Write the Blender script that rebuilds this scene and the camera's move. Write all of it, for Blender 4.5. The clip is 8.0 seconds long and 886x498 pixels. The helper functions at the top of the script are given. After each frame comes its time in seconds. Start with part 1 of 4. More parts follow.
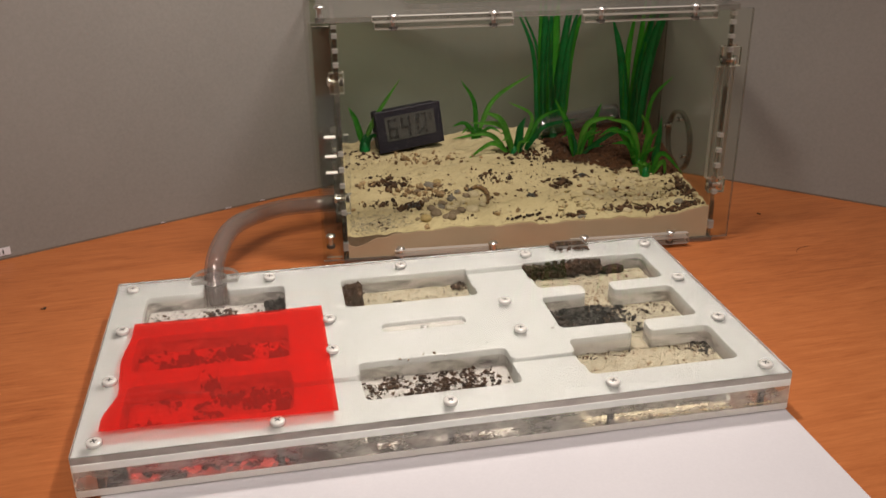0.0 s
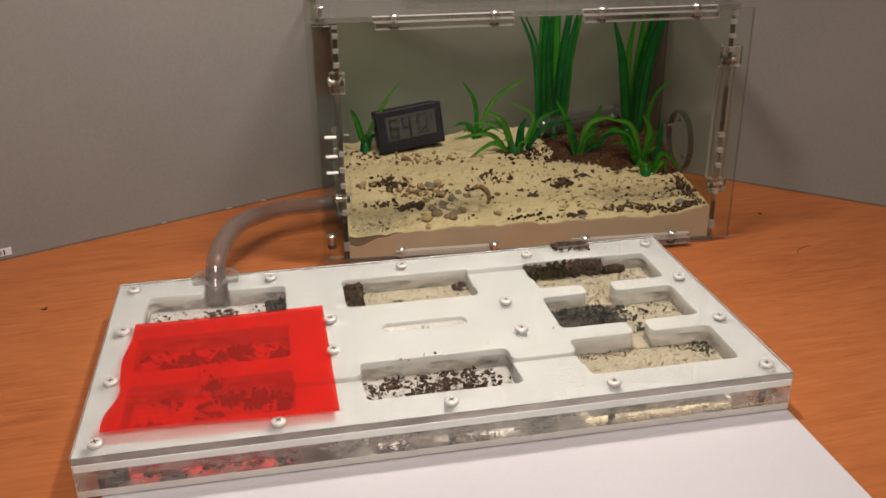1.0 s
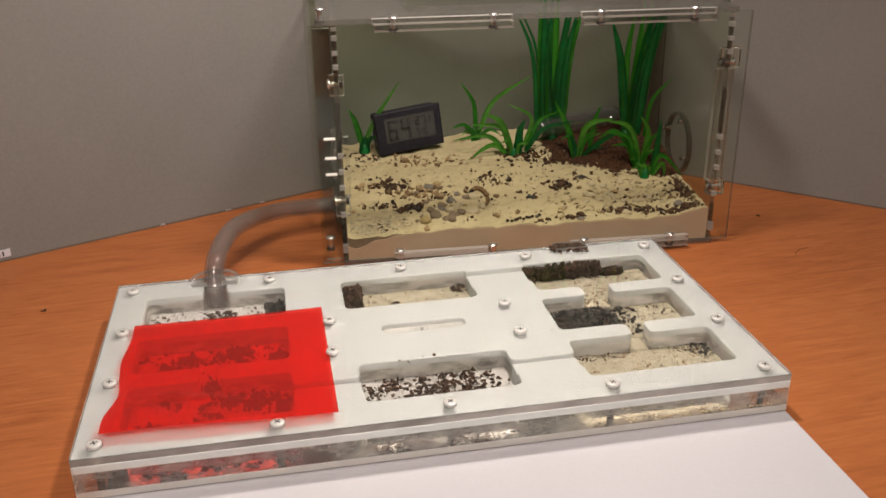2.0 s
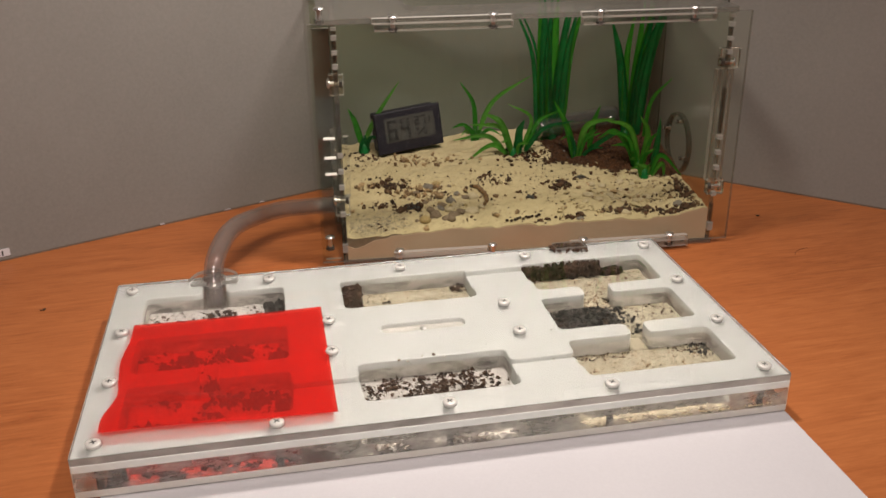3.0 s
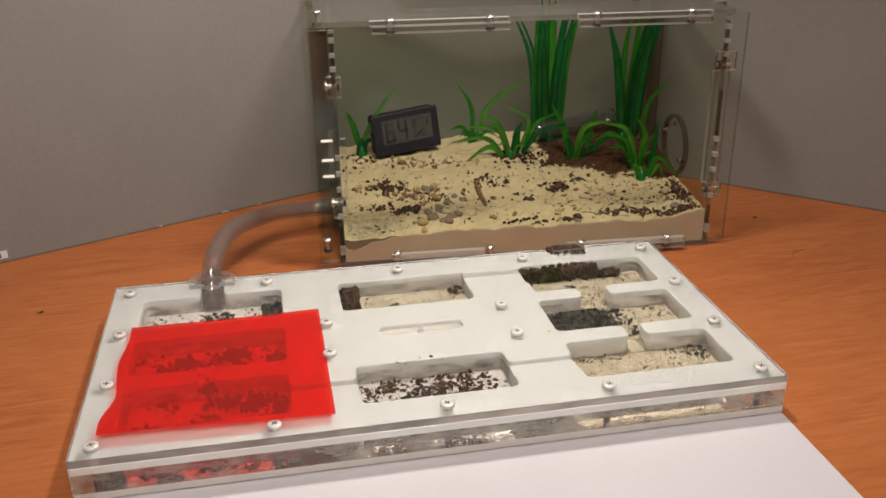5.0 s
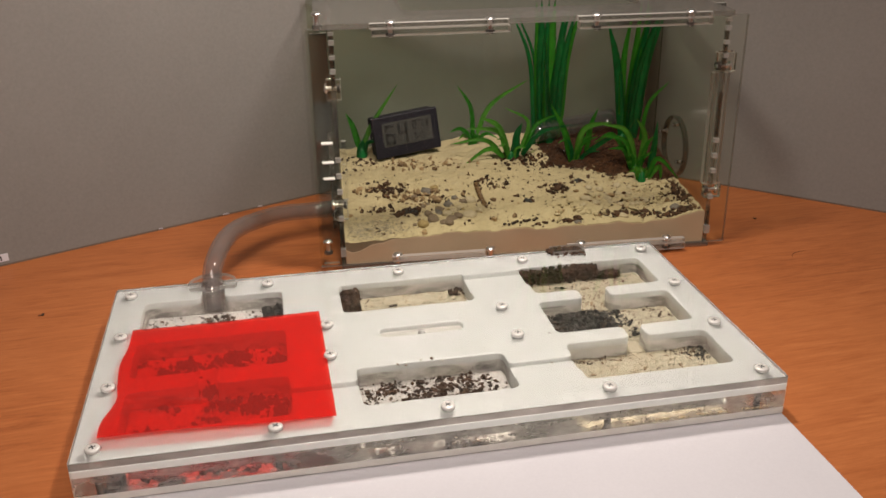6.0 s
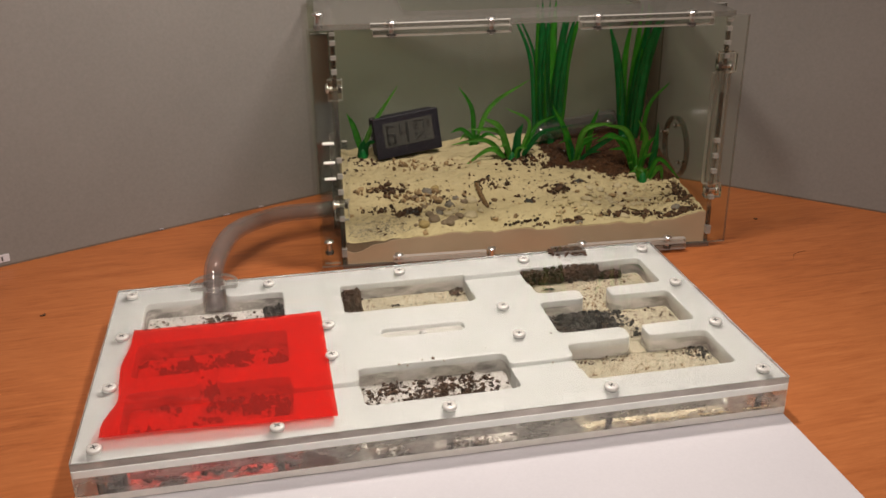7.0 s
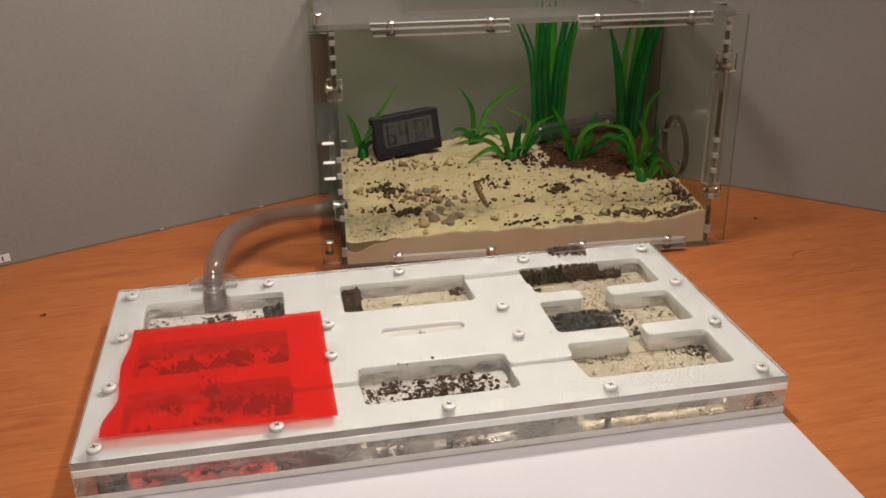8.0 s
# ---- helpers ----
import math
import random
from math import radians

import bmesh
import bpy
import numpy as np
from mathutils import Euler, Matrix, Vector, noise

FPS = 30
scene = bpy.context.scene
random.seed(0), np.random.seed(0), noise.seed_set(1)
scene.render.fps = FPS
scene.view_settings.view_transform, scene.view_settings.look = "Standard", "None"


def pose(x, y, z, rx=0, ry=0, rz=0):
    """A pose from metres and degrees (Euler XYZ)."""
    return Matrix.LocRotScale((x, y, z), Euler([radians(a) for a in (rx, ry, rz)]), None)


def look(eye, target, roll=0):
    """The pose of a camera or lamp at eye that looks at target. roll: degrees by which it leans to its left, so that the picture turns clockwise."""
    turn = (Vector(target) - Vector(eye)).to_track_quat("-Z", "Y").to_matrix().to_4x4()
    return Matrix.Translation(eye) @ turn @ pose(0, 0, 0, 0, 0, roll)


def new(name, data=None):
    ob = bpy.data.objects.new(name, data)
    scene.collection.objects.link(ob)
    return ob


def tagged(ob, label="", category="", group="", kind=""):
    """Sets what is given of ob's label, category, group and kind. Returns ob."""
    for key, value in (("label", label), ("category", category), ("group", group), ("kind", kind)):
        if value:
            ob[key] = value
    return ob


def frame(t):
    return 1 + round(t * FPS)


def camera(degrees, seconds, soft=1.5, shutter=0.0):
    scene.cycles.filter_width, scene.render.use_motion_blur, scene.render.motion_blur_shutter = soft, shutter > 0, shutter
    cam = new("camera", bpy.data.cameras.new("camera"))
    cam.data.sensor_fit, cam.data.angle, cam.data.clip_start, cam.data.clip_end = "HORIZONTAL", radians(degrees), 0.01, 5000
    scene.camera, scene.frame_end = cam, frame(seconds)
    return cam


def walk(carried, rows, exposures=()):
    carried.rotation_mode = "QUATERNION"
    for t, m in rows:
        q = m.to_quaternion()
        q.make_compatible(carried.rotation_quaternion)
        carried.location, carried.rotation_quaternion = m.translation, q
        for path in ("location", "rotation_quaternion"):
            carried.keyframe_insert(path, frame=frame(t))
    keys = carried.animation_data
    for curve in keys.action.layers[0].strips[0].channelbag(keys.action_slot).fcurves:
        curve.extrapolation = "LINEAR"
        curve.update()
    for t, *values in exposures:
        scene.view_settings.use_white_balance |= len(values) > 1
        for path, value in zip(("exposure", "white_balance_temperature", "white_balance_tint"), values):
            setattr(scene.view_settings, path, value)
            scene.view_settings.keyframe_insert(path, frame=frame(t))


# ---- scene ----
cam = camera(51.32, 8.0, soft=1.6)
walk(cam, [
    (0.0, pose(0.0889, -0.3587, 0.2623, 66.277, 0.637, -11.052)),
    (0.5, pose(0.0892, -0.3585, 0.2620, 66.295, 0.670, -11.035)),
    (1.0, pose(0.0890, -0.3586, 0.2624, 66.271, 0.699, -11.012)),
    (1.5, pose(0.0888, -0.3591, 0.2628, 66.356, 0.680, -11.074)),
    (3.0, pose(0.0887, -0.3592, 0.2623, 66.397, 0.575, -11.086)),
    (3.5, pose(0.0888, -0.3597, 0.2622, 66.472, 0.547, -11.168)),
    (4.0, pose(0.0888, -0.3591, 0.2624, 66.399, 0.586, -11.200)),
    (4.5, pose(0.0889, -0.3595, 0.2627, 66.431, 0.541, -11.204)),
    (6.0, pose(0.0887, -0.3604, 0.2634, 66.587, 0.705, -11.263)),
    (6.5, pose(0.0881, -0.3606, 0.2636, 66.575, 0.695, -11.235)),
    (7.0, pose(0.0880, -0.3605, 0.2631, 66.641, 0.706, -11.254)),
    (7.5, pose(0.0881, -0.3606, 0.2630, 66.629, 0.710, -11.197)),
    (8.0, pose(0.0885, -0.3612, 0.2632, 66.634, 0.760, -11.227)),
])
scene.view_settings.exposure = 0.0

# ---- world and lamps ----
world = bpy.data.worlds.new("world")
scene.world = world
world.use_nodes = True
world.node_tree.nodes["Background"].inputs["Color"].default_value = (1.0, 0.9, 0.8, 1)
world.node_tree.nodes["Background"].inputs["Strength"].default_value = 0.20


def area_lamp(name, eye, target, size, watts, colour):
    data = bpy.data.lights.new(name, "AREA")
    data.shape, data.size, data.energy, data.color = "DISK", size, watts, colour
    ob = new(name, data)
    ob.matrix_world = look(eye, target)
    return ob


# small shaded lamp over the nest; unseen fill lamp added behind the camera
area_lamp("desk_lamp", (0.24, 0.150, 0.380), (0.07, 0.020, 0.0), 0.046, 1.30, (1.0, 0.885, 0.79))
area_lamp("fill_lamp", (0.12, -0.85, 1.30), (-0.08, 0.20, 0), 0.60, 17.0, (1.0, 0.865, 0.775))

MM = 0.001
BOX = pose(0.130, 0.216, 0, 0, 0, -3.508)


# ---- materials ----
def ramp(nt, stops):
    node = nt.nodes.new("ShaderNodeValToRGB")
    el = node.color_ramp.elements
    el[0].position, el[0].color = stops[0][0], (*stops[0][1], 1)
    el[1].position, el[1].color = stops[-1][0], (*stops[-1][1], 1)
    for p, c in stops[1:-1]:
        e = el.new(p)
        e.color = (*c, 1)
    return node


def noise_tex(nt, scale, detail=4, rough=0.6, stretch=None, distortion=0.0):
    tc = nt.nodes.new("ShaderNodeTexCoord")
    mp = nt.nodes.new("ShaderNodeMapping")
    if stretch:
        mp.inputs["Scale"].default_value = stretch
    n = nt.nodes.new("ShaderNodeTexNoise")
    n.inputs["Scale"].default_value, n.inputs["Detail"].default_value = scale, detail
    n.inputs["Roughness"].default_value, n.inputs["Distortion"].default_value = rough, distortion
    nt.links.new(tc.outputs["Object"], mp.inputs["Vector"])
    nt.links.new(mp.outputs["Vector"], n.inputs["Vector"])
    return n


def solid(name, dark, light, rough=0.5, metal=0.0, scale=120, fine=900, bump=0.1, depth=0.0004,
          island=0.0, specular=0.5, coat=0.0):
    """A solid surface: two noise scales between two colours, with fine relief."""
    m = bpy.data.materials.new(name)
    m.use_nodes = True
    nt = m.node_tree
    b = nt.nodes["Principled BSDF"]
    b.inputs["Roughness"].default_value, b.inputs["Metallic"].default_value = rough, metal
    b.inputs["Specular IOR Level"].default_value = specular
    b.inputs["Coat Weight"].default_value = coat
    b.inputs["Coat Roughness"].default_value = 0.08
    n1, n2 = noise_tex(nt, scale, 4), noise_tex(nt, fine, 3)
    mix = nt.nodes.new("ShaderNodeMath")
    mix.operation = "MULTIPLY_ADD"
    mix.inputs[1].default_value = 0.5
    half = nt.nodes.new("ShaderNodeMath")
    half.operation = "MULTIPLY"
    half.inputs[1].default_value = 0.5
    nt.links.new(n1.outputs["Fac"], half.inputs[0])
    nt.links.new(n2.outputs["Fac"], mix.inputs[0])
    nt.links.new(half.outputs[0], mix.inputs[2])
    fac = mix.outputs[0]
    if island:
        geo = nt.nodes.new("ShaderNodeNewGeometry")
        ma = nt.nodes.new("ShaderNodeMath")
        ma.operation = "MULTIPLY_ADD"
        sub = nt.nodes.new("ShaderNodeMath")
        sub.operation = "SUBTRACT"
        sub.inputs[1].default_value = 0.5
        nt.links.new(geo.outputs["Random Per Island"], sub.inputs[0])
        nt.links.new(sub.outputs[0], ma.inputs[0])
        ma.inputs[1].default_value = island
        nt.links.new(fac, ma.inputs[2])
        fac = ma.outputs[0]
    r = ramp(nt, [(0.3, dark), (0.7, light)])
    nt.links.new(fac, r.inputs["Fac"])
    nt.links.new(r.outputs["Color"], b.inputs["Base Color"])
    if bump:
        bp = nt.nodes.new("ShaderNodeBump")
        bp.inputs["Strength"].default_value, bp.inputs["Distance"].default_value = bump, depth
        nt.links.new(n2.outputs["Fac"], bp.inputs["Height"])
        nt.links.new(bp.outputs["Normal"], b.inputs["Normal"])
    return m


def sheen(nt, f0, strength=1.0):
    """How much a clear surface mirrors, by the angle at which it is seen."""
    lw = nt.nodes.new("ShaderNodeLayerWeight")
    lw.inputs["Blend"].default_value = 0.5
    pw = nt.nodes.new("ShaderNodeMath")
    pw.operation = "POWER"
    pw.inputs[1].default_value = 5.0
    ma = nt.nodes.new("ShaderNodeMath")
    ma.operation = "MULTIPLY_ADD"
    ma.inputs[1].default_value, ma.inputs[2].default_value = (1 - f0) * strength, f0 * strength
    nt.links.new(lw.outputs["Facing"], pw.inputs[0])
    nt.links.new(pw.outputs[0], ma.inputs[0])
    return ma.outputs[0]


def clear(name, tint, gloss_rough=0.02, haze=0.0, haze_colour=(0.8, 0.78, 0.74), ior=1.49, smear=0.0, gloss=1.0, grain=9):
    """Clear acrylic: lets light straight through, with a gloss by Fresnel and a little haze."""
    m = bpy.data.materials.new(name)
    m.use_nodes = True
    nt = m.node_tree
    nt.nodes.remove(nt.nodes["Principled BSDF"])
    out = nt.nodes["Material Output"]
    tr = nt.nodes.new("ShaderNodeBsdfTransparent")
    tr.inputs["Color"].default_value = (*tint, 1)
    gl = nt.nodes.new("ShaderNodeBsdfGlossy")
    gl.inputs["Roughness"].default_value = gloss_rough
    fac = sheen(nt, ((ior - 1) / (ior + 1)) ** 2, gloss)
    mx = nt.nodes.new("ShaderNodeMixShader")
    nt.links.new(fac, mx.inputs["Fac"])
    nt.links.new(tr.outputs[0], mx.inputs[1])
    nt.links.new(gl.outputs[0], mx.inputs[2])
    last = mx
    if haze:
        df = nt.nodes.new("ShaderNodeBsdfDiffuse")
        df.inputs["Color"].default_value = (*haze_colour, 1)
        tl = nt.nodes.new("ShaderNodeBsdfTranslucent")
        tl.inputs["Color"].default_value = (*haze_colour, 1)
        both = nt.nodes.new("ShaderNodeMixShader")
        nt.links.new(df.outputs[0], both.inputs[1])
        nt.links.new(tl.outputs[0], both.inputs[2])
        mh = nt.nodes.new("ShaderNodeMixShader")
        mh.inputs["Fac"].default_value = haze
        if smear:
            n = noise_tex(nt, grain, 5, 0.65, (1, 1, 2.5))
            mr = nt.nodes.new("ShaderNodeMapRange")
            mr.inputs["From Min"].default_value, mr.inputs["From Max"].default_value = 0.35, 0.75
            mr.inputs["To Min"].default_value, mr.inputs["To Max"].default_value = haze * 0.3, haze + smear
            nt.links.new(n.outputs["Fac"], mr.inputs["Value"])
            nt.links.new(mr.outputs[0], mh.inputs["Fac"])
        nt.links.new(mx.outputs[0], mh.inputs[1])
        nt.links.new(both.outputs[0], mh.inputs[2])
        last = mh
    nt.links.new(last.outputs[0], out.inputs["Surface"])
    return m


def glass(name, colour, rough=0.0, ior=1.49, bump=0.04):
    """Solid clear acrylic that bends the light."""
    m = bpy.data.materials.new(name)
    m.use_nodes = True
    nt = m.node_tree
    nt.nodes.remove(nt.nodes["Principled BSDF"])
    g = nt.nodes.new("ShaderNodeBsdfGlass")
    g.inputs["Color"].default_value = (*colour, 1)
    g.inputs["Roughness"].default_value, g.inputs["IOR"].default_value = rough, ior
    n = noise_tex(nt, 40, 3)
    bp = nt.nodes.new("ShaderNodeBump")
    bp.inputs["Strength"].default_value, bp.inputs["Distance"].default_value = bump, 0.001
    nt.links.new(n.outputs["Fac"], bp.inputs["Height"])
    if bump:
        nt.links.new(bp.outputs["Normal"], g.inputs["Normal"])
    nt.links.new(g.outputs[0], nt.nodes["Material Output"].inputs["Surface"])
    return m


def wood_material():
    m = bpy.data.materials.new("cherry_laminate")
    m.use_nodes = True
    nt = m.node_tree
    b = nt.nodes["Principled BSDF"]
    b.inputs["Roughness"].default_value = 0.42
    b.inputs["Specular IOR Level"].default_value = 0.35
    n1 = noise_tex(nt, 13, 8, 0.70, (0.8, 6.5, 1), 1.9)
    n2 = noise_tex(nt, 120, 5, 0.75, (0.40, 4.0, 1), 0.5)
    n3 = noise_tex(nt, 2.2, 3, 0.5, (0.7, 2.0, 1))
    a1 = nt.nodes.new("ShaderNodeMath")
    a1.operation = "MULTIPLY_ADD"
    a1.inputs[1].default_value = 0.45
    a2 = nt.nodes.new("ShaderNodeMath")
    a2.operation = "MULTIPLY_ADD"
    a2.inputs[1].default_value = 0.42
    a3 = nt.nodes.new("ShaderNodeMath")
    a3.operation = "MULTIPLY"
    a3.inputs[1].default_value = 0.3
    nt.links.new(n3.outputs["Fac"], a3.inputs[0])
    nt.links.new(n2.outputs["Fac"], a2.inputs[0])
    nt.links.new(a3.outputs[0], a2.inputs[2])
    nt.links.new(n1.outputs["Fac"], a1.inputs[0])
    nt.links.new(a2.outputs[0], a1.inputs[2])
    r = ramp(nt, [(0.38, (0.225, 0.062, 0.018)), (0.55, (0.395, 0.122, 0.036)), (0.72, (0.500, 0.172, 0.055))])
    nt.links.new(a1.outputs[0], r.inputs["Fac"])
    nt.links.new(r.outputs["Color"], b.inputs["Base Color"])
    bp = nt.nodes.new("ShaderNodeBump")
    bp.inputs["Strength"].default_value, bp.inputs["Distance"].default_value = 0.05, 0.0005
    nt.links.new(n2.outputs["Fac"], bp.inputs["Height"])
    nt.links.new(bp.outputs["Normal"], b.inputs["Normal"])
    return m


def leaf_material(name, dark, light):
    return opal(solid(name, dark, light, 0.38, scale=45, fine=260, bump=0.25, depth=0.0005), 0.45)


def film_material():
    m = bpy.data.materials.new("red_film")
    m.use_nodes = True
    nt = m.node_tree
    nt.nodes.remove(nt.nodes["Principled BSDF"])
    tr = nt.nodes.new("ShaderNodeBsdfTransparent")
    tr.inputs["Color"].default_value = (1.0, 0.075, 0.055, 1)
    df = nt.nodes.new("ShaderNodeBsdfDiffuse")
    df.inputs["Color"].default_value = (0.95, 0.040, 0.028, 1)
    gl = nt.nodes.new("ShaderNodeBsdfGlossy")
    gl.inputs["Roughness"].default_value = 0.22
    fac = sheen(nt, 0.03)
    n = noise_tex(nt, 30, 3)
    bp = nt.nodes.new("ShaderNodeBump")
    bp.inputs["Strength"].default_value, bp.inputs["Distance"].default_value = 0.15, 0.001
    nt.links.new(n.outputs["Fac"], bp.inputs["Height"])
    nt.links.new(bp.outputs["Normal"], gl.inputs["Normal"])
    m1 = nt.nodes.new("ShaderNodeMixShader")
    m1.inputs["Fac"].default_value = 0.24
    m2 = nt.nodes.new("ShaderNodeMixShader")
    nt.links.new(tr.outputs[0], m1.inputs[1])
    nt.links.new(df.outputs[0], m1.inputs[2])
    nt.links.new(fac, m2.inputs["Fac"])
    nt.links.new(m1.outputs[0], m2.inputs[1])
    nt.links.new(gl.outputs[0], m2.inputs[2])
    nt.links.new(m2.outputs[0], nt.nodes["Material Output"].inputs["Surface"])
    return m


def opal(m, share):
    """Lets part of the light through a solid surface."""
    nt = m.node_tree
    tl = nt.nodes.new("ShaderNodeBsdfTranslucent")
    r = [n for n in nt.nodes if n.type == "VALTORGB"][0]
    nt.links.new(r.outputs["Color"], tl.inputs["Color"])
    mx = nt.nodes.new("ShaderNodeMixShader")
    mx.inputs["Fac"].default_value = share
    nt.links.new(nt.nodes["Principled BSDF"].outputs[0], mx.inputs[1])
    nt.links.new(tl.outputs[0], mx.inputs[2])
    nt.links.new(mx.outputs[0], nt.nodes["Material Output"].inputs["Surface"])
    return m


WOOD = wood_material()
BOARD = solid("grey_board", (0.195, 0.187, 0.174), (0.240, 0.231, 0.215), 0.75, scale=7, fine=420, bump=0.10)
BOARD_EDGE = solid("board_edge", (0.10, 0.07, 0.05), (0.2, 0.15, 0.11), 0.8, scale=40)
PLASTER = solid("room_plaster", (0.22, 0.20, 0.18), (0.25, 0.23, 0.20), 0.9, scale=3, fine=60)
PAPER = solid("white_paper", (0.60, 0.59, 0.63), (0.65, 0.64, 0.68), 0.85, scale=12, fine=700, bump=0.05)
WHITE = opal(solid("white_acrylic", (0.78, 0.805, 0.785), (0.81, 0.832, 0.812), 0.3, scale=25, fine=300, bump=0.02), 0.26)
MILKY = opal(solid("milky_acrylic", (0.78, 0.76, 0.72), (0.86, 0.84, 0.80), 0.3, scale=30, fine=300, bump=0.02), 0.4)
LID = clear("clear_lid", (0.985, 0.985, 0.98), 0.03, 0.012, smear=0.022)
LID_EDGE = clear("lid_edge", (0.80, 0.77, 0.73), 0.10, 0.72, (0.64, 0.59, 0.55), smear=0.2)
# uneven haze in the back pane stands for soft reflections
BACK_PANE = clear("clear_back_pane", (0.915, 0.945, 0.89), 0.02, 0.002, smear=0.035, gloss=0.22)
PANE = clear("clear_pane", (0.955, 0.963, 0.935), 0.02, 0.001, smear=0.002, gloss=0.12)
COVER = clear("clear_cover", (0.92, 0.92, 0.905), 0.03, 0.05, smear=0.06, gloss=0.9)
SIDE = clear("clear_side_pane", (0.915, 0.935, 0.89), 0.02, 0.0015, smear=0.004, gloss=0.4)
# haze brightens the clear front, standing for light inside the block
FRONT_FACE = clear("hazed_front", (0.95, 0.945, 0.93), 0.08, 0.30, (0.92, 0.89, 0.84), smear=0.30, grain=55)
BLOCK = glass("clear_block", (0.97, 0.965, 0.95), 0.02)
# frosted milled walls; haze raised to stand for light scattered inside
MILLED = clear("milled_acrylic", (0.95, 0.94, 0.92), 0.10, 0.95, (0.97, 0.94, 0.88), smear=0.55, grain=45, gloss=0.5)
MILLED_FRONT = clear("milled_front", (0.96, 0.95, 0.93), 0.06, 0.03, (0.86, 0.84, 0.79), smear=0.10, grain=150)
COVER_SHEET = glass("clear_cover_sheet", (0.734, 0.735, 0.735), 0.012, bump=0.0)
CAST = glass("clear_bar", (0.97, 0.97, 0.96), 0.03)
EDGE = clear("acrylic_edge", (0.50, 0.49, 0.47), 0.06, 0.50, (0.86, 0.84, 0.80))
PANE_EDGE = clear("pane_edge", (0.56, 0.54, 0.50), 0.06, 0.16, (0.74, 0.72, 0.67))
# whitish haze: frosted cuts, and glints painted on bevels and tabs
FROST_GLINT = clear("frosted_glint", (0.75, 0.75, 0.73), 0.12, 0.34, (0.9, 0.89, 0.86))
GLINT_WHITE = solid("painted_glint", (0.80, 0.79, 0.76), (0.90, 0.89, 0.86), 0.2, scale=300, fine=1200)
SLOT_SHADE = clear("slot_shade_tint", (0.66, 0.64, 0.60), 0.05, 0.06, (0.4, 0.38, 0.35))
GLASS = clear("thin_glass", (0.94, 0.945, 0.94), 0.16, 0.03, (0.9, 0.9, 0.88), ior=1.6, gloss=3.0)
HOSE = clear("vinyl_hose", (0.85, 0.83, 0.82), 0.08, 0.125, (0.62, 0.60, 0.59), gloss=1.4)
FILM = film_material()
STEEL = solid("zinc_steel", (0.68, 0.68, 0.67), (0.82, 0.81, 0.79), 0.33, 1.0, scale=400, fine=2000)
NICKEL = solid("painted_screw", (0.72, 0.71, 0.68), (0.82, 0.81, 0.78), 0.34, 0.25, scale=400, fine=2000)
DARK_STEEL = solid("dark_thread", (0.06, 0.055, 0.05), (0.14, 0.13, 0.12), 0.45, 0.6, scale=400, fine=1500)
SHADE_AND_SOIL = solid("dark_shade_and_soil", (0.02, 0.02, 0.02), (0.05, 0.05, 0.05), 0.6, scale=600)
DAMP = solid("damp_sand", (0.13, 0.095, 0.065), (0.24, 0.185, 0.13), 0.9, scale=80, fine=900, bump=0.4)
SAND = solid("beige_sand", (0.41, 0.335, 0.19), (0.58, 0.485, 0.30), 0.95, scale=60, fine=1500, bump=0.6, depth=0.0006)
SOIL = solid("brown_soil", (0.022, 0.008, 0.0025), (0.105, 0.040, 0.012), 0.95, scale=200, fine=1200, bump=0.9, depth=0.0015, island=0.5)
CRUMB = solid("dark_crumb", (0.022, 0.010, 0.0052), (0.090, 0.045, 0.021), 0.85, scale=300, fine=2000, bump=0.4, island=0.5)
ASH = solid("grey_crumb", (0.020, 0.019, 0.016), (0.080, 0.076, 0.065), 0.9, scale=300, fine=2000, bump=0.4, island=0.6)
GRIT = solid("grey_grit", (0.17, 0.145, 0.105), (0.40, 0.345, 0.26), 0.9, scale=150, fine=900, bump=0.3, island=0.9)
TAN = solid("tan_crumb", (0.15, 0.09, 0.045), (0.36, 0.245, 0.13), 0.85, scale=200, fine=900, bump=0.3, island=0.6)
CREAM = solid("cream_plaster", (0.41, 0.37, 0.255), (0.54, 0.495, 0.37), 0.92, scale=55, fine=900, bump=0.5, depth=0.0006)
LOAM = solid("damp_loam", (0.40, 0.285, 0.20), (0.52, 0.385, 0.285), 0.85, scale=30, fine=700, bump=0.3)
CHALK = solid("chalk_plaster", (0.52, 0.50, 0.46), (0.66, 0.64, 0.60), 0.92, scale=55, fine=900, bump=0.4, depth=0.0006)
PLASTIC = solid("dark_plastic", (0.009, 0.008, 0.015), (0.015, 0.0135, 0.022), 0.55, scale=80, fine=1500, bump=0.05, specular=0.3)
SCREEN = solid("lcd_screen", (0.056, 0.058, 0.056), (0.070, 0.072, 0.069), 0.22, scale=60, fine=900, bump=0.0)
DIGIT = solid("lcd_digit", (0.014, 0.014, 0.015), (0.022, 0.022, 0.022), 0.5)
LEAF = leaf_material("bright_leaf", (0.075, 0.34, 0.028), (0.23, 0.60, 0.095))
DEEP = leaf_material("deep_leaf", (0.004, 0.13, 0.030), (0.022, 0.34, 0.080))
MIDLEAF = leaf_material("mid_leaf", (0.028, 0.25, 0.02), (0.085, 0.46, 0.04))
CHITIN = solid("ant_chitin", (0.012, 0.007, 0.005), (0.045, 0.022, 0.014), 0.25, scale=500, fine=2000)
GRUB = solid("grub_skin", (0.10, 0.055, 0.022), (0.22, 0.125, 0.055), 0.35, scale=300, fine=1500)
INK = solid("black_ink", (0.02, 0.02, 0.02), (0.04, 0.04, 0.04), 0.7)


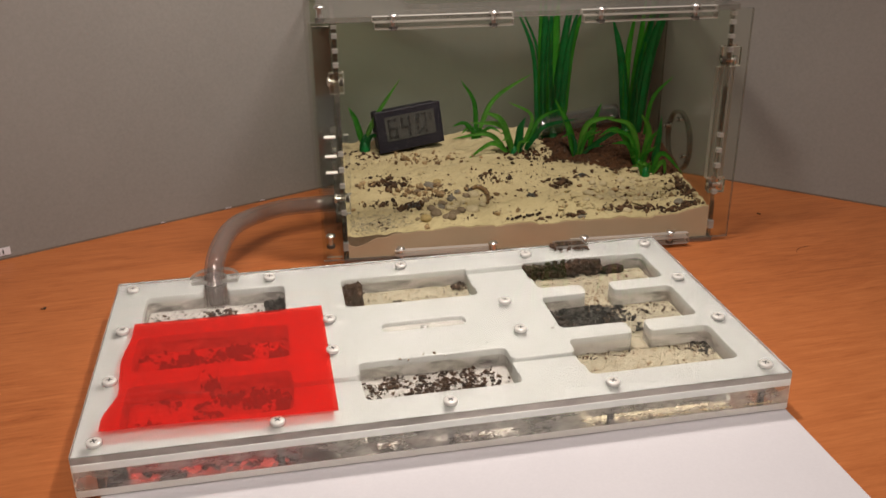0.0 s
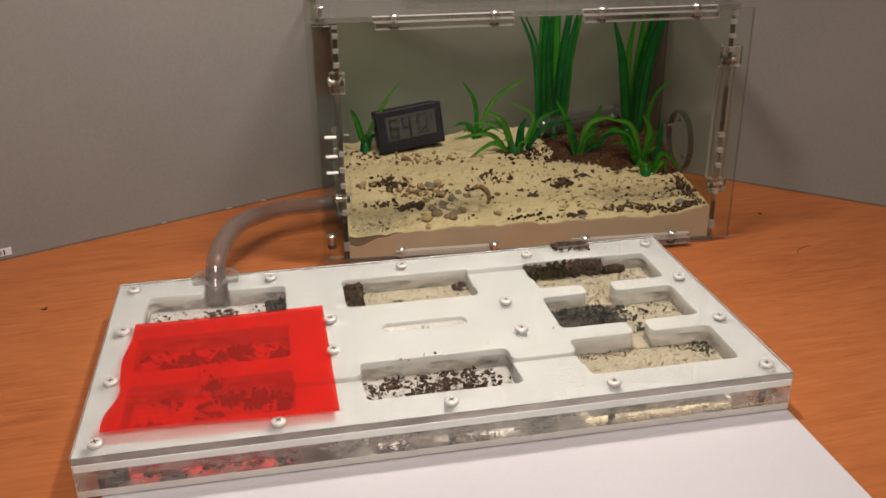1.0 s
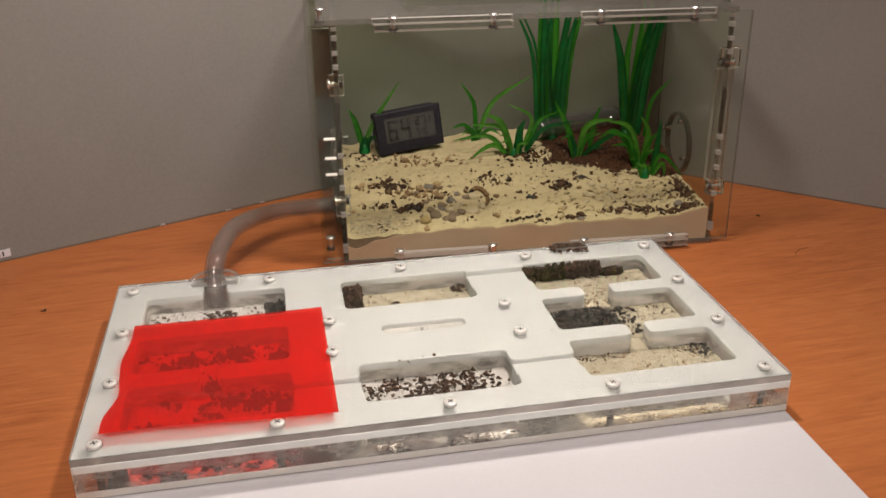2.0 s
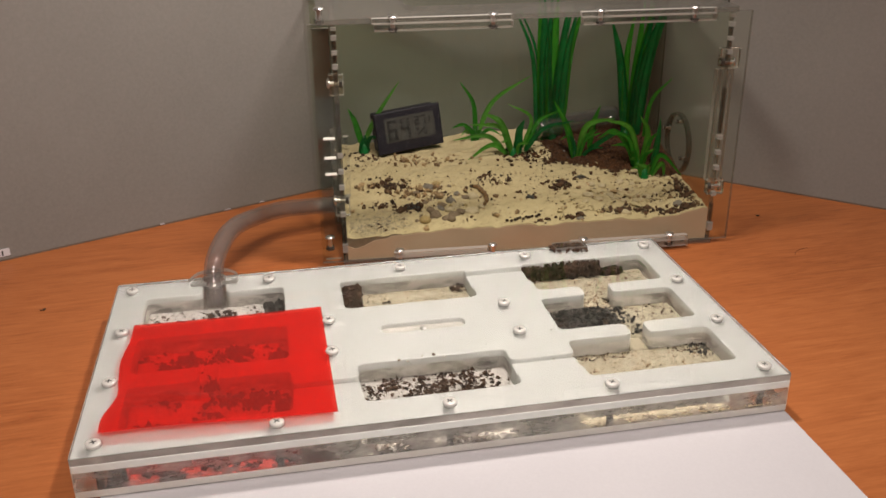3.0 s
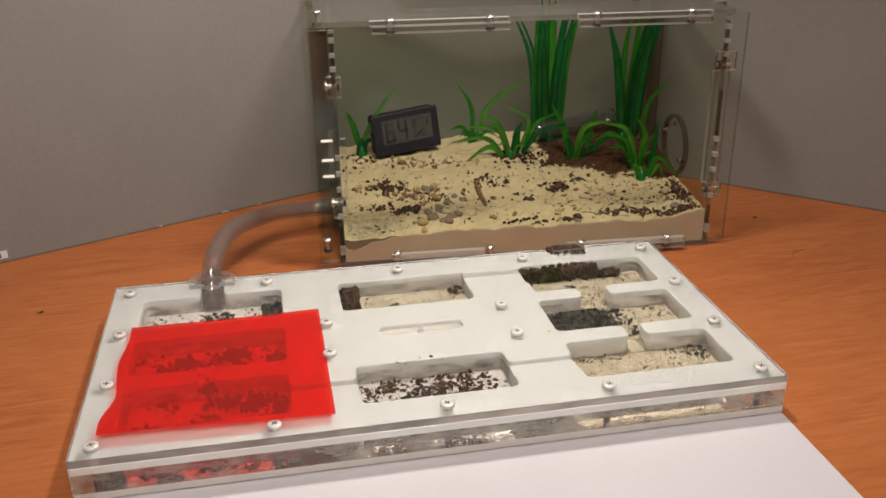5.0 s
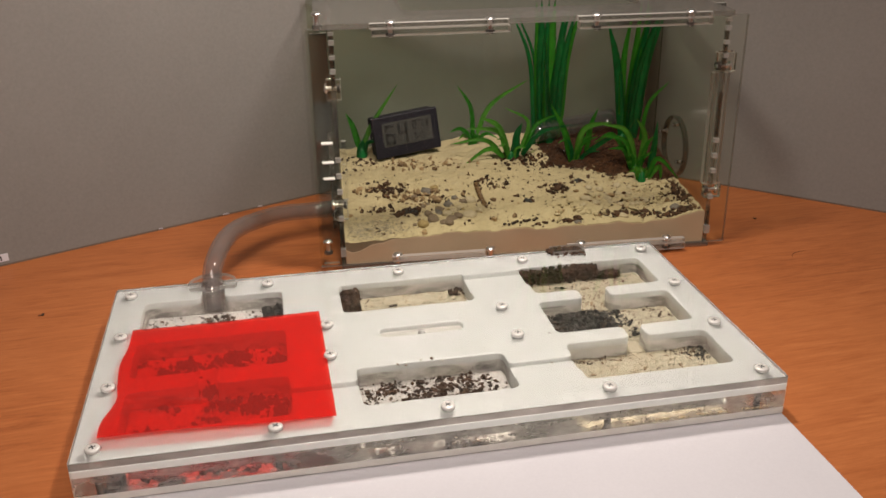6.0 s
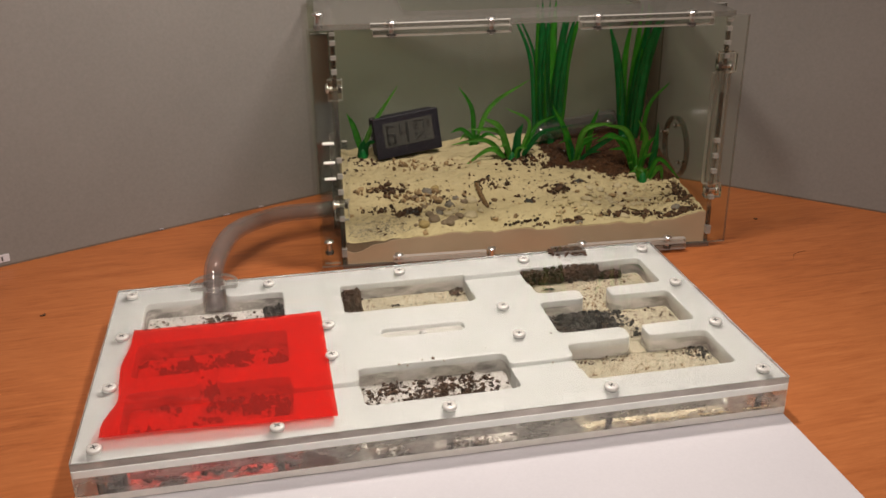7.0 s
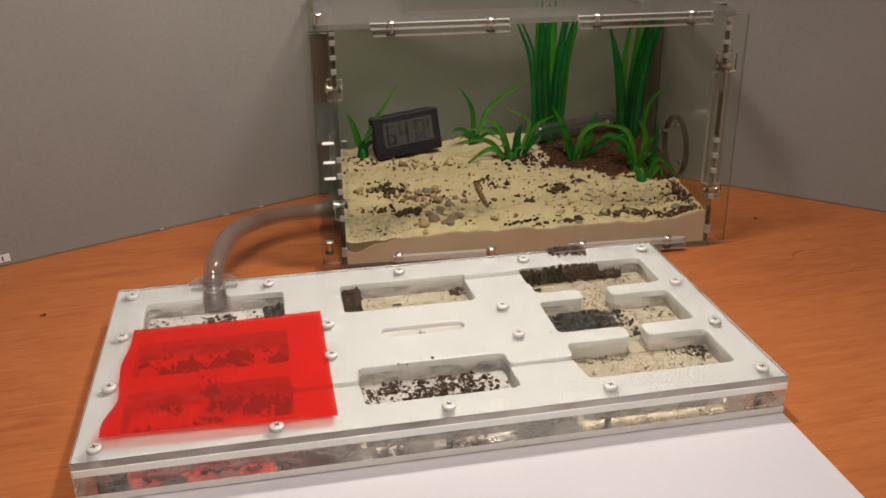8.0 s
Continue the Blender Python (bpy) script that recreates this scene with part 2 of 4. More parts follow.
# ---- mesh helpers ----
def mesh_of(bm, name, *mats):
    me = bpy.data.meshes.new(name)
    bm.normal_update()
    bm.to_mesh(me)
    bm.free()
    for m in mats:
        me.materials.append(m)
    return me


def smooth(me, on=True):
    me.polygons.foreach_set("use_smooth", [on] * len(me.polygons))
    return me


def part(name, bm, material, parent, label="", m=None, soft=False, second=None):
    """Links a bmesh as one mesh object under a thing or a part."""
    me = mesh_of(bm, name, material, *([second] if second else []))
    if soft:
        smooth(me)
    ob = new(name, me)
    ob.parent = parent
    if m is not None:
        ob.matrix_basis = m
    return tagged(ob, label) if label else ob


def empty(name, m, label, category, group="", kind=""):
    ob = new(name)
    ob.empty_display_size = 0.01
    ob.matrix_basis = m
    return tagged(ob, label, category, group, kind)


def whole(name, bm, material, m, label, category, group="", kind="", soft=False, second=None):
    """One top-level thing made of one mesh."""
    ob = part(name, bm, material, None, "", m, soft, second)
    return tagged(ob, label, category, group, kind)


def box(x0, y0, z0, x1, y1, z1, bevel=0.0, bm=None, segments=1):
    own = bmesh.new()
    r = bmesh.ops.create_cube(own, size=1)
    for v in r["verts"]:
        v.co = Vector(((x0, x1)[v.co.x > 0], (y0, y1)[v.co.y > 0], (z0, z1)[v.co.z > 0]))
    if bevel:
        bmesh.ops.bevel(own, geom=own.edges[:], offset=bevel, segments=segments, affect="EDGES", profile=0.5)
    if bm is None:
        return own
    me = bpy.data.meshes.new("tmp")
    own.to_mesh(me)
    own.free()
    bm.from_mesh(me)
    bpy.data.meshes.remove(me)
    return bm


def lathe(profile, n=20, bm=None, m=None):
    """A body of revolution about z from (radius, height) pairs."""
    bm = bm or bmesh.new()
    rings = []
    for r, z in profile:
        ring = []
        for i in range(n):
            a = 2 * math.pi * i / n
            p = Vector((r * math.cos(a), r * math.sin(a), z))
            ring.append(bm.verts.new(m @ p if m else p))
        rings.append(ring)
    for a, b in zip(rings, rings[1:]):
        for i in range(n):
            bm.faces.new((a[i], a[(i + 1) % n], b[(i + 1) % n], b[i]))
    for ring, flip in ((rings[0], True), (rings[-1], False)):
        bm.faces.new(ring[::-1] if flip else ring)
    return bm


def sweep(points, radius, n=12, bm=None, closed_ends=True):
    """A round bar along a smooth row of points; radius may be a function of 0..1."""
    bm = bm or bmesh.new()
    pts = [Vector(p) for p in points]
    rings, side = [], None
    for i, p in enumerate(pts):
        way = (pts[min(i + 1, len(pts) - 1)] - pts[max(i - 1, 0)]).normalized()
        if side is None:
            side = way.orthogonal().normalized()
        side = (side - way * side.dot(way)).normalized()
        up = way.cross(side)
        r = radius(i / (len(pts) - 1)) if callable(radius) else radius
        rings.append([bm.verts.new(p + r * (math.cos(2 * math.pi * k / n) * side + math.sin(2 * math.pi * k / n) * up)) for k in range(n)])
    for a, b in zip(rings, rings[1:]):
        for k in range(n):
            bm.faces.new((a[k], a[(k + 1) % n], b[(k + 1) % n], b[k]))
    if closed_ends:
        bm.faces.new(rings[0][::-1])
        bm.faces.new(rings[-1])
    return bm


def spline(ctrl, steps=8):
    """Catmull-Rom through the control points."""
    c = [Vector(p) for p in ctrl]
    c = [2 * c[0] - c[1]] + c + [2 * c[-1] - c[-2]]
    out = []
    for i in range(1, len(c) - 2):
        p0, p1, p2, p3 = c[i - 1:i + 3]
        for k in range(steps):
            t = k / steps
            out.append(0.5 * (2 * p1 + (p2 - p0) * t + (2 * p0 - 5 * p1 + 4 * p2 - p3) * t * t + (3 * p1 - p0 - 3 * p2 + p3) * t ** 3))
    out.append(c[-2])
    return out


def rounded(poly, r, n=4):
    """Rounds each corner of a polygon."""
    out = []
    k = len(poly)
    for i in range(k):
        p, a, b = Vector(poly[i]), Vector(poly[i - 1]), Vector(poly[(i + 1) % k])
        u, v = (a - p), (b - p)
        rr = min(r, u.length * 0.45, v.length * 0.45)
        u.normalize(), v.normalize()
        s, e = p + u * rr, p + v * rr
        for j in range(n + 1):
            t = j / n
            out.append((1 - t) ** 2 * s + 2 * t * (1 - t) * p + t * t * e)
    return out


def plate(outer, holes, z0, z1, bevel=0.0):
    """A sheet with openings through it, from outlines in the plan; faces across its edge take the second material."""
    bm = bmesh.new()
    for loop in [outer] + holes:
        vs = [bm.verts.new((p[0], p[1], z1)) for p in loop]
        for i in range(len(vs)):
            bm.edges.new((vs[i - 1], vs[i]))
    bmesh.ops.triangle_fill(bm, use_beauty=True, use_dissolve=False, edges=bm.edges[:])
    top = bm.faces[:]
    for f in top:
        f.normal_update()
        if f.normal.z < 0:
            f.normal_flip()
    ext = bmesh.ops.extrude_face_region(bm, geom=top)
    for v in [g for g in ext["geom"] if isinstance(g, bmesh.types.BMVert)]:
        v.co.z = z0
    bmesh.ops.recalc_face_normals(bm, faces=bm.faces[:])
    if bevel:
        es = [e for e in bm.edges if abs(e.verts[0].co.z - z1) < 1e-6 and abs(e.verts[1].co.z - z1) < 1e-6
              and len(e.link_faces) == 2 and abs(e.link_faces[0].normal.z - e.link_faces[1].normal.z) > 0.5]
        bmesh.ops.bevel(bm, geom=es, offset=bevel, segments=2, affect="EDGES", profile=0.5)
    bm.normal_update()
    for f in bm.faces:
        f.material_index = 1 if abs(f.normal.z) < 0.5 else 0
    return bm


def pane(x0, y0, z0, x1, y1, z1):
    """A thin sheet whose narrow faces take the second material."""
    bm = box(x0, y0, z0, x1, y1, z1)
    bm.normal_update()
    size = (x1 - x0, y1 - y0, z1 - z0)
    thin = size.index(min(size))
    for f in bm.faces:
        f.material_index = 0 if abs(f.normal[thin]) > 0.5 else 1
    return bm


ICO = None


def lumps(name, spots, material, parent=None, seed=1, flat=0.7, tag=None, m=None):
    """Many small uneven grains as one mesh: spots are (x, y, z, size)."""
    global ICO
    if ICO is None:
        b = bmesh.new()
        bmesh.ops.create_icosphere(b, subdivisions=1, radius=1)
        b.verts.ensure_lookup_table()
        ICO = (np.array([v.co[:] for v in b.verts]), np.array([[v.index for v in f.verts] for f in b.faces]))
        b.free()
    rng = np.random.default_rng(seed)
    vs, fs = [], []
    base, faces = ICO
    for x, y, z, s in spots:
        a = rng.uniform(0, 6.28)
        st = rng.uniform(0.4, 1.6, 3) * (1, 1, flat)
        v = base * rng.uniform(0.45, 1.4, (len(base), 1)) * st * s
        c, sn = math.cos(a), math.sin(a)
        v = np.stack([v[:, 0] * c - v[:, 1] * sn, v[:, 0] * sn + v[:, 1] * c, v[:, 2]], 1) + (x, y, z)
        fs.append(faces + len(vs) * len(base))
        vs.append(v)
    me = bpy.data.meshes.new(name)
    me.from_pydata(np.concatenate(vs).tolist(), [], np.concatenate(fs).tolist())
    me.materials.append(material)
    ob = new(name, me)
    ob.parent = parent
    if m is not None:
        ob.matrix_basis = m
    if tag:
        tagged(ob, tag[0], tag[1], "", "stuff")
    else:
        tagged(ob, kind="stuff")
    return ob


# ---- room and table ----
def slab(name, x0, y0, z0, x1, y1, z1, material, label):
    return whole(name, box(x0, y0, z0, x1, y1, z1), material, None, label, "room", kind="structure")


slab("floor", -2.2, -2.2, -0.80, 2.4, 2.0, -0.75, PLASTER, "plain pale floor of the room")
slab("wall_north", -2.2, 2.0, -0.75, 2.4, 2.1, 1.75, PLASTER, "plain plastered wall")
slab("wall_south", -2.2, -2.3, -0.75, 2.4, -2.2, 1.75, PLASTER, "plain plastered wall")
slab("wall_west", -2.3, -2.2, -0.75, -2.2, 2.0, 1.75, PLASTER, "plain plastered wall")
slab("wall_east", 2.4, -2.2, -0.75, 2.5, 2.0, 1.75, PLASTER, "plain plastered wall")
slab("ceiling", -2.2, -2.2, 1.75, 2.4, 2.0, 1.85, PLASTER, "plain plastered ceiling")

table = empty("table", pose(0.2, 0.1, 0), "cherry wood laminate table top with fine grain", "table")
part("table_top", box(-0.85, -0.75, -0.026, 0.85, 0.70, 0, 0.002), WOOD, table, m=pose(0, 0, 0, 0, 0, 3))
for sx in (-0.72, 0.72):
    for sy in (-0.6, 0.55):
        part("leg", box(sx - 0.03, sy - 0.03, -0.75, sx + 0.03, sy + 0.03, -0.026, 0.002), WOOD, table)


def backing_board():
    """One grey sheet, bent round in the corner, standing on its lower edge."""
    a, c, e = Vector((-0.330, 0.177)), Vector((0.315, 0.4555)), Vector((0.640, 0.147))
    u, v = (a - c).normalized(), (e - c).normalized()
    line = [a + (c + u * 0.09 - a) * (i / 12) for i in range(13)]
    s, q = c + u * 0.09, c + v * 0.09
    line += [(1 - t) ** 2 * s + 2 * t * (1 - t) * c + t * t * q for t in [k / 10 for k in range(1, 10)]]
    line += [q + (e - q) * (i / 10) for i in range(11)]
    side = [Vector((-(line[min(i + 1, len(line) - 1)] - line[max(i - 1, 0)]).y, (line[min(i + 1, len(line) - 1)] - line[max(i - 1, 0)]).x)).normalized() for i in range(len(line))]

    def strip(z0, z1, f0, f1):
        bm = bmesh.new()
        rows = [[bm.verts.new((*(p + n * o), z)) for o, z in ((f0, z0), (f1, z0), (f1, z1), (f0, z1))] for p, n in zip(line, side)]
        for r0, r1 in zip(rows, rows[1:]):
            for k in range(4):
                bm.faces.new((r0[k], r0[(k + 1) % 4], r1[(k + 1) % 4], r1[k]))
        bm.faces.new(rows[0])
        bm.faces.new(rows[-1][::-1])
        bmesh.ops.recalc_face_normals(bm, faces=bm.faces[:])
        return bm

    ob = empty("backing_board", pose(0, 0, 0), "matt grey cardboard sheet standing bent behind the terrarium", "board")
    part("sheet", strip(0.0013, 0.33, 0, 0.003), BOARD, ob)
    part("dark_lower_edge", strip(0.0, 0.0012, 0.0002, 0.0028), BOARD_EDGE, ob, "dark lower edge")
    rnd = random.Random(7)
    for k in range(10):
        i = rnd.randrange(1, len(line) - 1)
        p, w = line[i] + (line[i + 1] - line[i]) * rnd.random(), rnd.uniform(0.002, 0.007)
        way, n = (line[i + 1] - line[i]).normalized(), side[i]
        bm = bmesh.new()
        bm.faces.new([bm.verts.new((*(p + way * x - n * 0.0002), z)) for x, z in ((0, 0.0008), (w, 0.0006), (w * 0.8, 0.0018), (w * 0.2, 0.002))])
        bmesh.ops.solidify(bm, geom=bm.faces[:], thickness=0.0002)
        part("frayed_bit", bm, PAPER, ob)
    way = (c - a).normalized()
    return ob, Matrix.Translation((*a, 0)) @ pose(0, 0, 0, 0, 0, math.degrees(math.atan2(way.y, way.x)))


left_board, BOARD_FRAME = backing_board()
sticker = part("sticker", box(0.2335, -0.0006, 0.0035, 0.2535, -0.0001, 0.0090), PAPER, left_board, "small white sticker with dark bars", BOARD_FRAME)
bm = bmesh.new()
for i, w in enumerate((0.5, 1.0, 0.6, 1.4, 0.5, 0.9)):
    x = 0.2372 + i * 0.0022
    box(x, -0.0009, 0.0045, x + w * MM, -0.00065, 0.0079, bm=bm)
part("bars", bm, INK, sticker)

paper = whole("paper_sheet", box(0.001, -0.24, 0.0002, 0.330, 0.045, 0.0006), PAPER, pose(0, 0, 0), "plain white sheet of paper under the ant nest", "paper")

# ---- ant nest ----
# scale and shift of the chamber outlines, fitted to the camera's view
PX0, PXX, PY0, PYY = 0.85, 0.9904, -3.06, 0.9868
nest = empty("ant_nest", pose(0, 0, 0), "flat acrylic ant nest of white and clear sheets screwed together", "ant nest")


def mm(points):
    return [(x * MM, y * MM) for x, y in points]


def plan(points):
    """Metres from millimetres off the nest's front corner screw, for the layers under the lid; scaled and shifted to
    fit the camera's view.
    """
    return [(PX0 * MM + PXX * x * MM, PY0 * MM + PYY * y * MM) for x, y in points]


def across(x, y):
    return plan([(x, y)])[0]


OUTER = rounded(mm([(-9.2, -8), (330.2, -8), (330.2, 168.2), (-9.2, 168.2)]), 1.5 * MM)
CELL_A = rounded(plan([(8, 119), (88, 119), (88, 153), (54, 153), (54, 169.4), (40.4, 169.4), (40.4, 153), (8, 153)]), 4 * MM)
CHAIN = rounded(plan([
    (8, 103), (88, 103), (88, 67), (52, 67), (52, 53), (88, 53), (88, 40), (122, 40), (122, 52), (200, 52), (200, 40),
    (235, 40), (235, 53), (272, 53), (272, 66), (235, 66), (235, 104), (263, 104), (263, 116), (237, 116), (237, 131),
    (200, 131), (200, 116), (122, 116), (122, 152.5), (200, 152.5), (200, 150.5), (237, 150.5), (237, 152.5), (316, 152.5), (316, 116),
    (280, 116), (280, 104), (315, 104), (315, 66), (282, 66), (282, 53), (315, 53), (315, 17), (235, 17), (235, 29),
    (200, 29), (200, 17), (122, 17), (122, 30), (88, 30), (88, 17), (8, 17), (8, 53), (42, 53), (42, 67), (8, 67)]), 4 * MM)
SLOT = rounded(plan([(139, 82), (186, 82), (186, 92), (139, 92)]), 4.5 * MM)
Z0, Z1, Z2, Z3, Z4 = 0.0018, 0.0053, 0.0152, 0.0190, 0.0227
part("base_plate", plate(OUTER, [], Z0, Z1), MILKY, nest, "milky base sheet", second=MILKY)
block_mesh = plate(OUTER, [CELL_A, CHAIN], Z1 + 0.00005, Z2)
for f in block_mesh.faces:
    c = f.calc_center_median()
    inner = abs(f.normal.z) < 0.5 and -0.007 < c.x < 0.328 and -0.006 < c.y < 0.166
    f.material_index = (1 if abs(f.normal.x) > 0.5 else 3 if f.normal.y < -0.5 else 0) if not inner else 2 if c.y < 0.020 else 1
clear_block = part("clear_block", block_mesh, BLOCK, nest, "thick clear acrylic layer with cut chambers", second=MILLED)
clear_block.data.materials.append(MILLED_FRONT)
clear_block.data.materials.append(FRONT_FACE)
clear_block.visible_shadow = False
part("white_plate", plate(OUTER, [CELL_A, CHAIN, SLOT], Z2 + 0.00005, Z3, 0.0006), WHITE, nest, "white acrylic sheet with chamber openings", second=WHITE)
hose_hole = [(0.0473 + 0.0064 * math.cos(2 * math.pi * k / 32), 0.1602 + 0.0078 * math.sin(2 * math.pi * k / 32)) for k in range(32)]
lid_mesh = plate(OUTER, [hose_hole], Z3 + 0.00005, Z4, 0.0003)
# front edge hazed grey, standing for reflections inside the sheet
for f in lid_mesh.faces:
    f.material_index = 1 if f.normal.y < -0.5 else 0
nest_lid = part("lid", lid_mesh, COVER_SHEET, nest, "clear acrylic cover sheet", second=LID_EDGE)
nest_lid.visible_shadow = False
for x0, y0, x1, y1, z in ((200.5, 131.2, 237, 150.3, 0.0160), (200.5, 29.2, 234.8, 39.8, 0.0168), (88.3, 30.2, 121.8, 39.8, 0.0165)):
    part("channel_floor", box(*across(x0, y0), Z1 + 0.0001, *across(x1, y1), z, 0.0003), WHITE, nest)

# slot floor toned darker than the white sheet, for the shade inside it
part("channel_floor", box(*across(138.5, 81.5), Z2 + 0.0001, *across(186.5, 92.5), Z2 + 0.0012), CHALK, nest)

# chamber floors of plaster and sand
LIFT = 0.0026
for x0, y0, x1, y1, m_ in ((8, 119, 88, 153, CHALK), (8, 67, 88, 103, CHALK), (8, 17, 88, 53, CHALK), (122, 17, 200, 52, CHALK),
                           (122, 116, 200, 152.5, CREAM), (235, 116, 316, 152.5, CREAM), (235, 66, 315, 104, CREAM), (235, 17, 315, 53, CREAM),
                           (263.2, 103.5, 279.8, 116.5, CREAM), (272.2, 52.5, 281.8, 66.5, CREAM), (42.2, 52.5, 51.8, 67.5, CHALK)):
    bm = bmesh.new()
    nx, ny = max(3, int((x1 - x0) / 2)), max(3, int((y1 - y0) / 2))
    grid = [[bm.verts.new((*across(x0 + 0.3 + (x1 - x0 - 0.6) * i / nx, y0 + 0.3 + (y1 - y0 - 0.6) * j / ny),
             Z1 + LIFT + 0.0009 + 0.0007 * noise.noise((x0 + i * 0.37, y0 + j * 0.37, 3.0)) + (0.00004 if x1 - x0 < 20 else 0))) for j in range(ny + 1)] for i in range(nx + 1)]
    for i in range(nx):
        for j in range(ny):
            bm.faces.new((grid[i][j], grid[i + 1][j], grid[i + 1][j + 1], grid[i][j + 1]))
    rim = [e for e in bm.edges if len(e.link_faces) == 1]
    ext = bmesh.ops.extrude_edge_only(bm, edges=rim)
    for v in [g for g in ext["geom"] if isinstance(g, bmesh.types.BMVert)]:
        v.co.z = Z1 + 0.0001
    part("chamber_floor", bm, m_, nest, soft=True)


# screws with a dark cross, washer-like rim and shank
def screw_meshes():
    head = smooth(mesh_of(lathe([(1.4, -2.0), (2.2, -2.0), (2.3, -0.95), (3.25, -0.9), (3.4, -0.6), (3.4, 0.45), (3.15, 0.85), (2.5, 1.05), (1.2, 1.12), (0.05, 1.14)], 24,
                         m=Matrix.Scale(MM, 4)), "head", NICKEL))
    # the raised cross paints the shade of the sunk drive slots
    rec = bmesh.new()
    box(-0.0016, -0.00032, 0.0006, 0.0016, 0.00032, 0.00119, bm=rec)
    box(-0.00032, -0.0016, 0.0006, 0.00032, 0.0016, 0.00120, bm=rec)
    rec = mesh_of(rec, "cross_shade", SHADE_AND_SOIL)
    shank = mesh_of(lathe([(1.5, -23.0), (1.8, -22.6), (1.55, -22.2)] + [(1.8 if i % 2 else 1.5, -22.0 + i * 0.5) for i in range(33)] + [(1.5, -5.6)], 12,
                    m=Matrix.Scale(MM, 4)), "shank", DARK_STEEL)
    nut = mesh_of(lathe([(1.6, -23.5), (3.2, -23.5), (3.2, -22.0), (1.6, -22.0)], 6, m=Matrix.Scale(MM, 4)), "nut", DARK_STEEL)
    return head, rec, shank, nut


HEAD, RECS, SHANK, NUT = screw_meshes()
rnd = random.Random(3)
SCREWS = [(x, y) for y in (0.5, 155.6) for x in (0.5, 80, 160, 240, 319.8)]
SCREWS += [(x, y) for x in (0.5, 319.8) for y in (52, 104)]
SCREWS += [(111, 94.5), (110, 60.4), (210.7, 95.2), (210.7, 61.5)]
for x, y in SCREWS:
    s = new("screw", HEAD)
    s.parent = nest
    s.matrix_basis = pose(x * MM, y * MM, Z4 + 0.0010, 0, 0, rnd.uniform(0, 90))
    for nm, me in (("painted_cross", RECS), ("shank", SHANK), ("nut", NUT))[:3 if y < 140 or x in (0.5, 319.8) else 1]:
        o = new(nm, me)
        o.parent = s
part("slot_nut", lathe([(0.6, 0), (2.6, 0), (2.7, 0.8), (2.2, 1.8), (1.2, 2.1), (0.1, 2.1)], 16, m=Matrix.Translation((*across(162.5, 86.5), Z2 + 0.0012)) @ Matrix.Scale(MM * 0.8, 4)), STEEL, nest, soft=True)
# collar around the hose, cut straight along its front
on_ring = lambda r, a: (0.0475 + r * MM * math.cos(math.radians(a)), 0.1612 + r * MM * math.sin(math.radians(a)))
collar = [on_ring(14.4, -22.4 + 224.8 * k / 32) for k in range(33)] + [on_ring(6.9, 232.7 - 285.4 * k / 24) for k in range(25)]
part("port_flange", plate(collar, [], Z4 + 0.0001, Z4 + 0.0022), LID, nest, "clear acrylic collar around the hose", second=EDGE)
part("vent_strip", pane(0.262, 0.160, Z4 + 0.0001, 0.283, 0.1695, Z4 + 0.0021), LID, nest, second=EDGE)

# red film
film = bmesh.new()
NU, NV = 72, 72
LEFT = spline([(2, 5, 0), (2, 15, 0), (6, 34, 0), (4.5, 52, 0), (3.5, 72, 0), (6, 92, 0), (6, 112, 0)], 6)
FRONT_Y = lambda s: 4.6 - 5.0 * math.sin(min(1, s * 1.25) * math.pi * 0.62) + 2.2 * s
rows = []
for j in range(NV + 1):
    v = j / NV
    lp = LEFT[round(v * (len(LEFT) - 1))]
    row = []
    for i in range(NU + 1):
        u = i / NU
        y0, y1 = FRONT_Y(u), 112 + 1.5 * u
        x = lp.x * (1 - u) + 108 * u
        y = (y0 + (y1 - y0) * v) * u + ((5 + (112 - 5) * v) * 0.5 + lp.y * 0.5) * (1 - u)
        z = 23.1 + 3.0 * (1 - v) ** 2.6 * (0.55 + 0.45 * (1 - u) ** 0.7) + 0.5 * math.sin(v * 9 + u * 3) * (1 - u) + 0.5 * math.exp(-((u - 0.35) / 0.2) ** 2) * (1 - v) + 0.5 * math.exp(-((v - 0.36 + 0.28 * u) / 0.022) ** 2) * max(0, 1 - abs(u - 0.38) / 0.3)
        row.append(film.verts.new((x * MM, y * MM, z * MM)))
    rows.append(row)
for a, b in zip(rows, rows[1:]):
    for i in range(NU):
        film.faces.new((a[i], a[i + 1], b[i + 1], b[i]))
whole("red_film", film, FILM, None, "translucent red plastic film lying on the nest lid", "film", soft=True)


# ---- debris in the chambers ----
def scatter(x0, y0, x1, y1, n, s0, s1, z, seed, favour=None, inside=True):
    r = random.Random(seed)
    out = []
    while len(out) < n:
        x, y = r.uniform(x0, x1), r.uniform(y0, y1)
        if favour and r.random() > favour((x - x0) / (x1 - x0), (y - y0) / (y1 - y0)):
            continue
        s = s0 + (s1 - s0) * r.random() ** 2.5
        out.append((*(across(x, y) if inside else (x * MM, y * MM)), z + s * 0.3 * MM, s * MM))
    return out


FL = FC = Z1 + 0.0010 + LIFT
patch = lambda x, y, f=9, k=0.0: max(0.0, min(1.0, 0.5 + 1.6 * noise.noise((x * f, y * f * 0.5, k))))
lumps("debris", scatter(10, 121, 86, 151, 500, 0.25, 1.0, FL, 11, lambda x, y: 0.25 + 0.75 * (x > 0.6) * (y < 0.6)), CRUMB, nest, 11)
lumps("debris", scatter(76, 128, 87, 152, 220, 0.5, 1.8, FL, 12), ASH, nest, 12, flat=1.6)
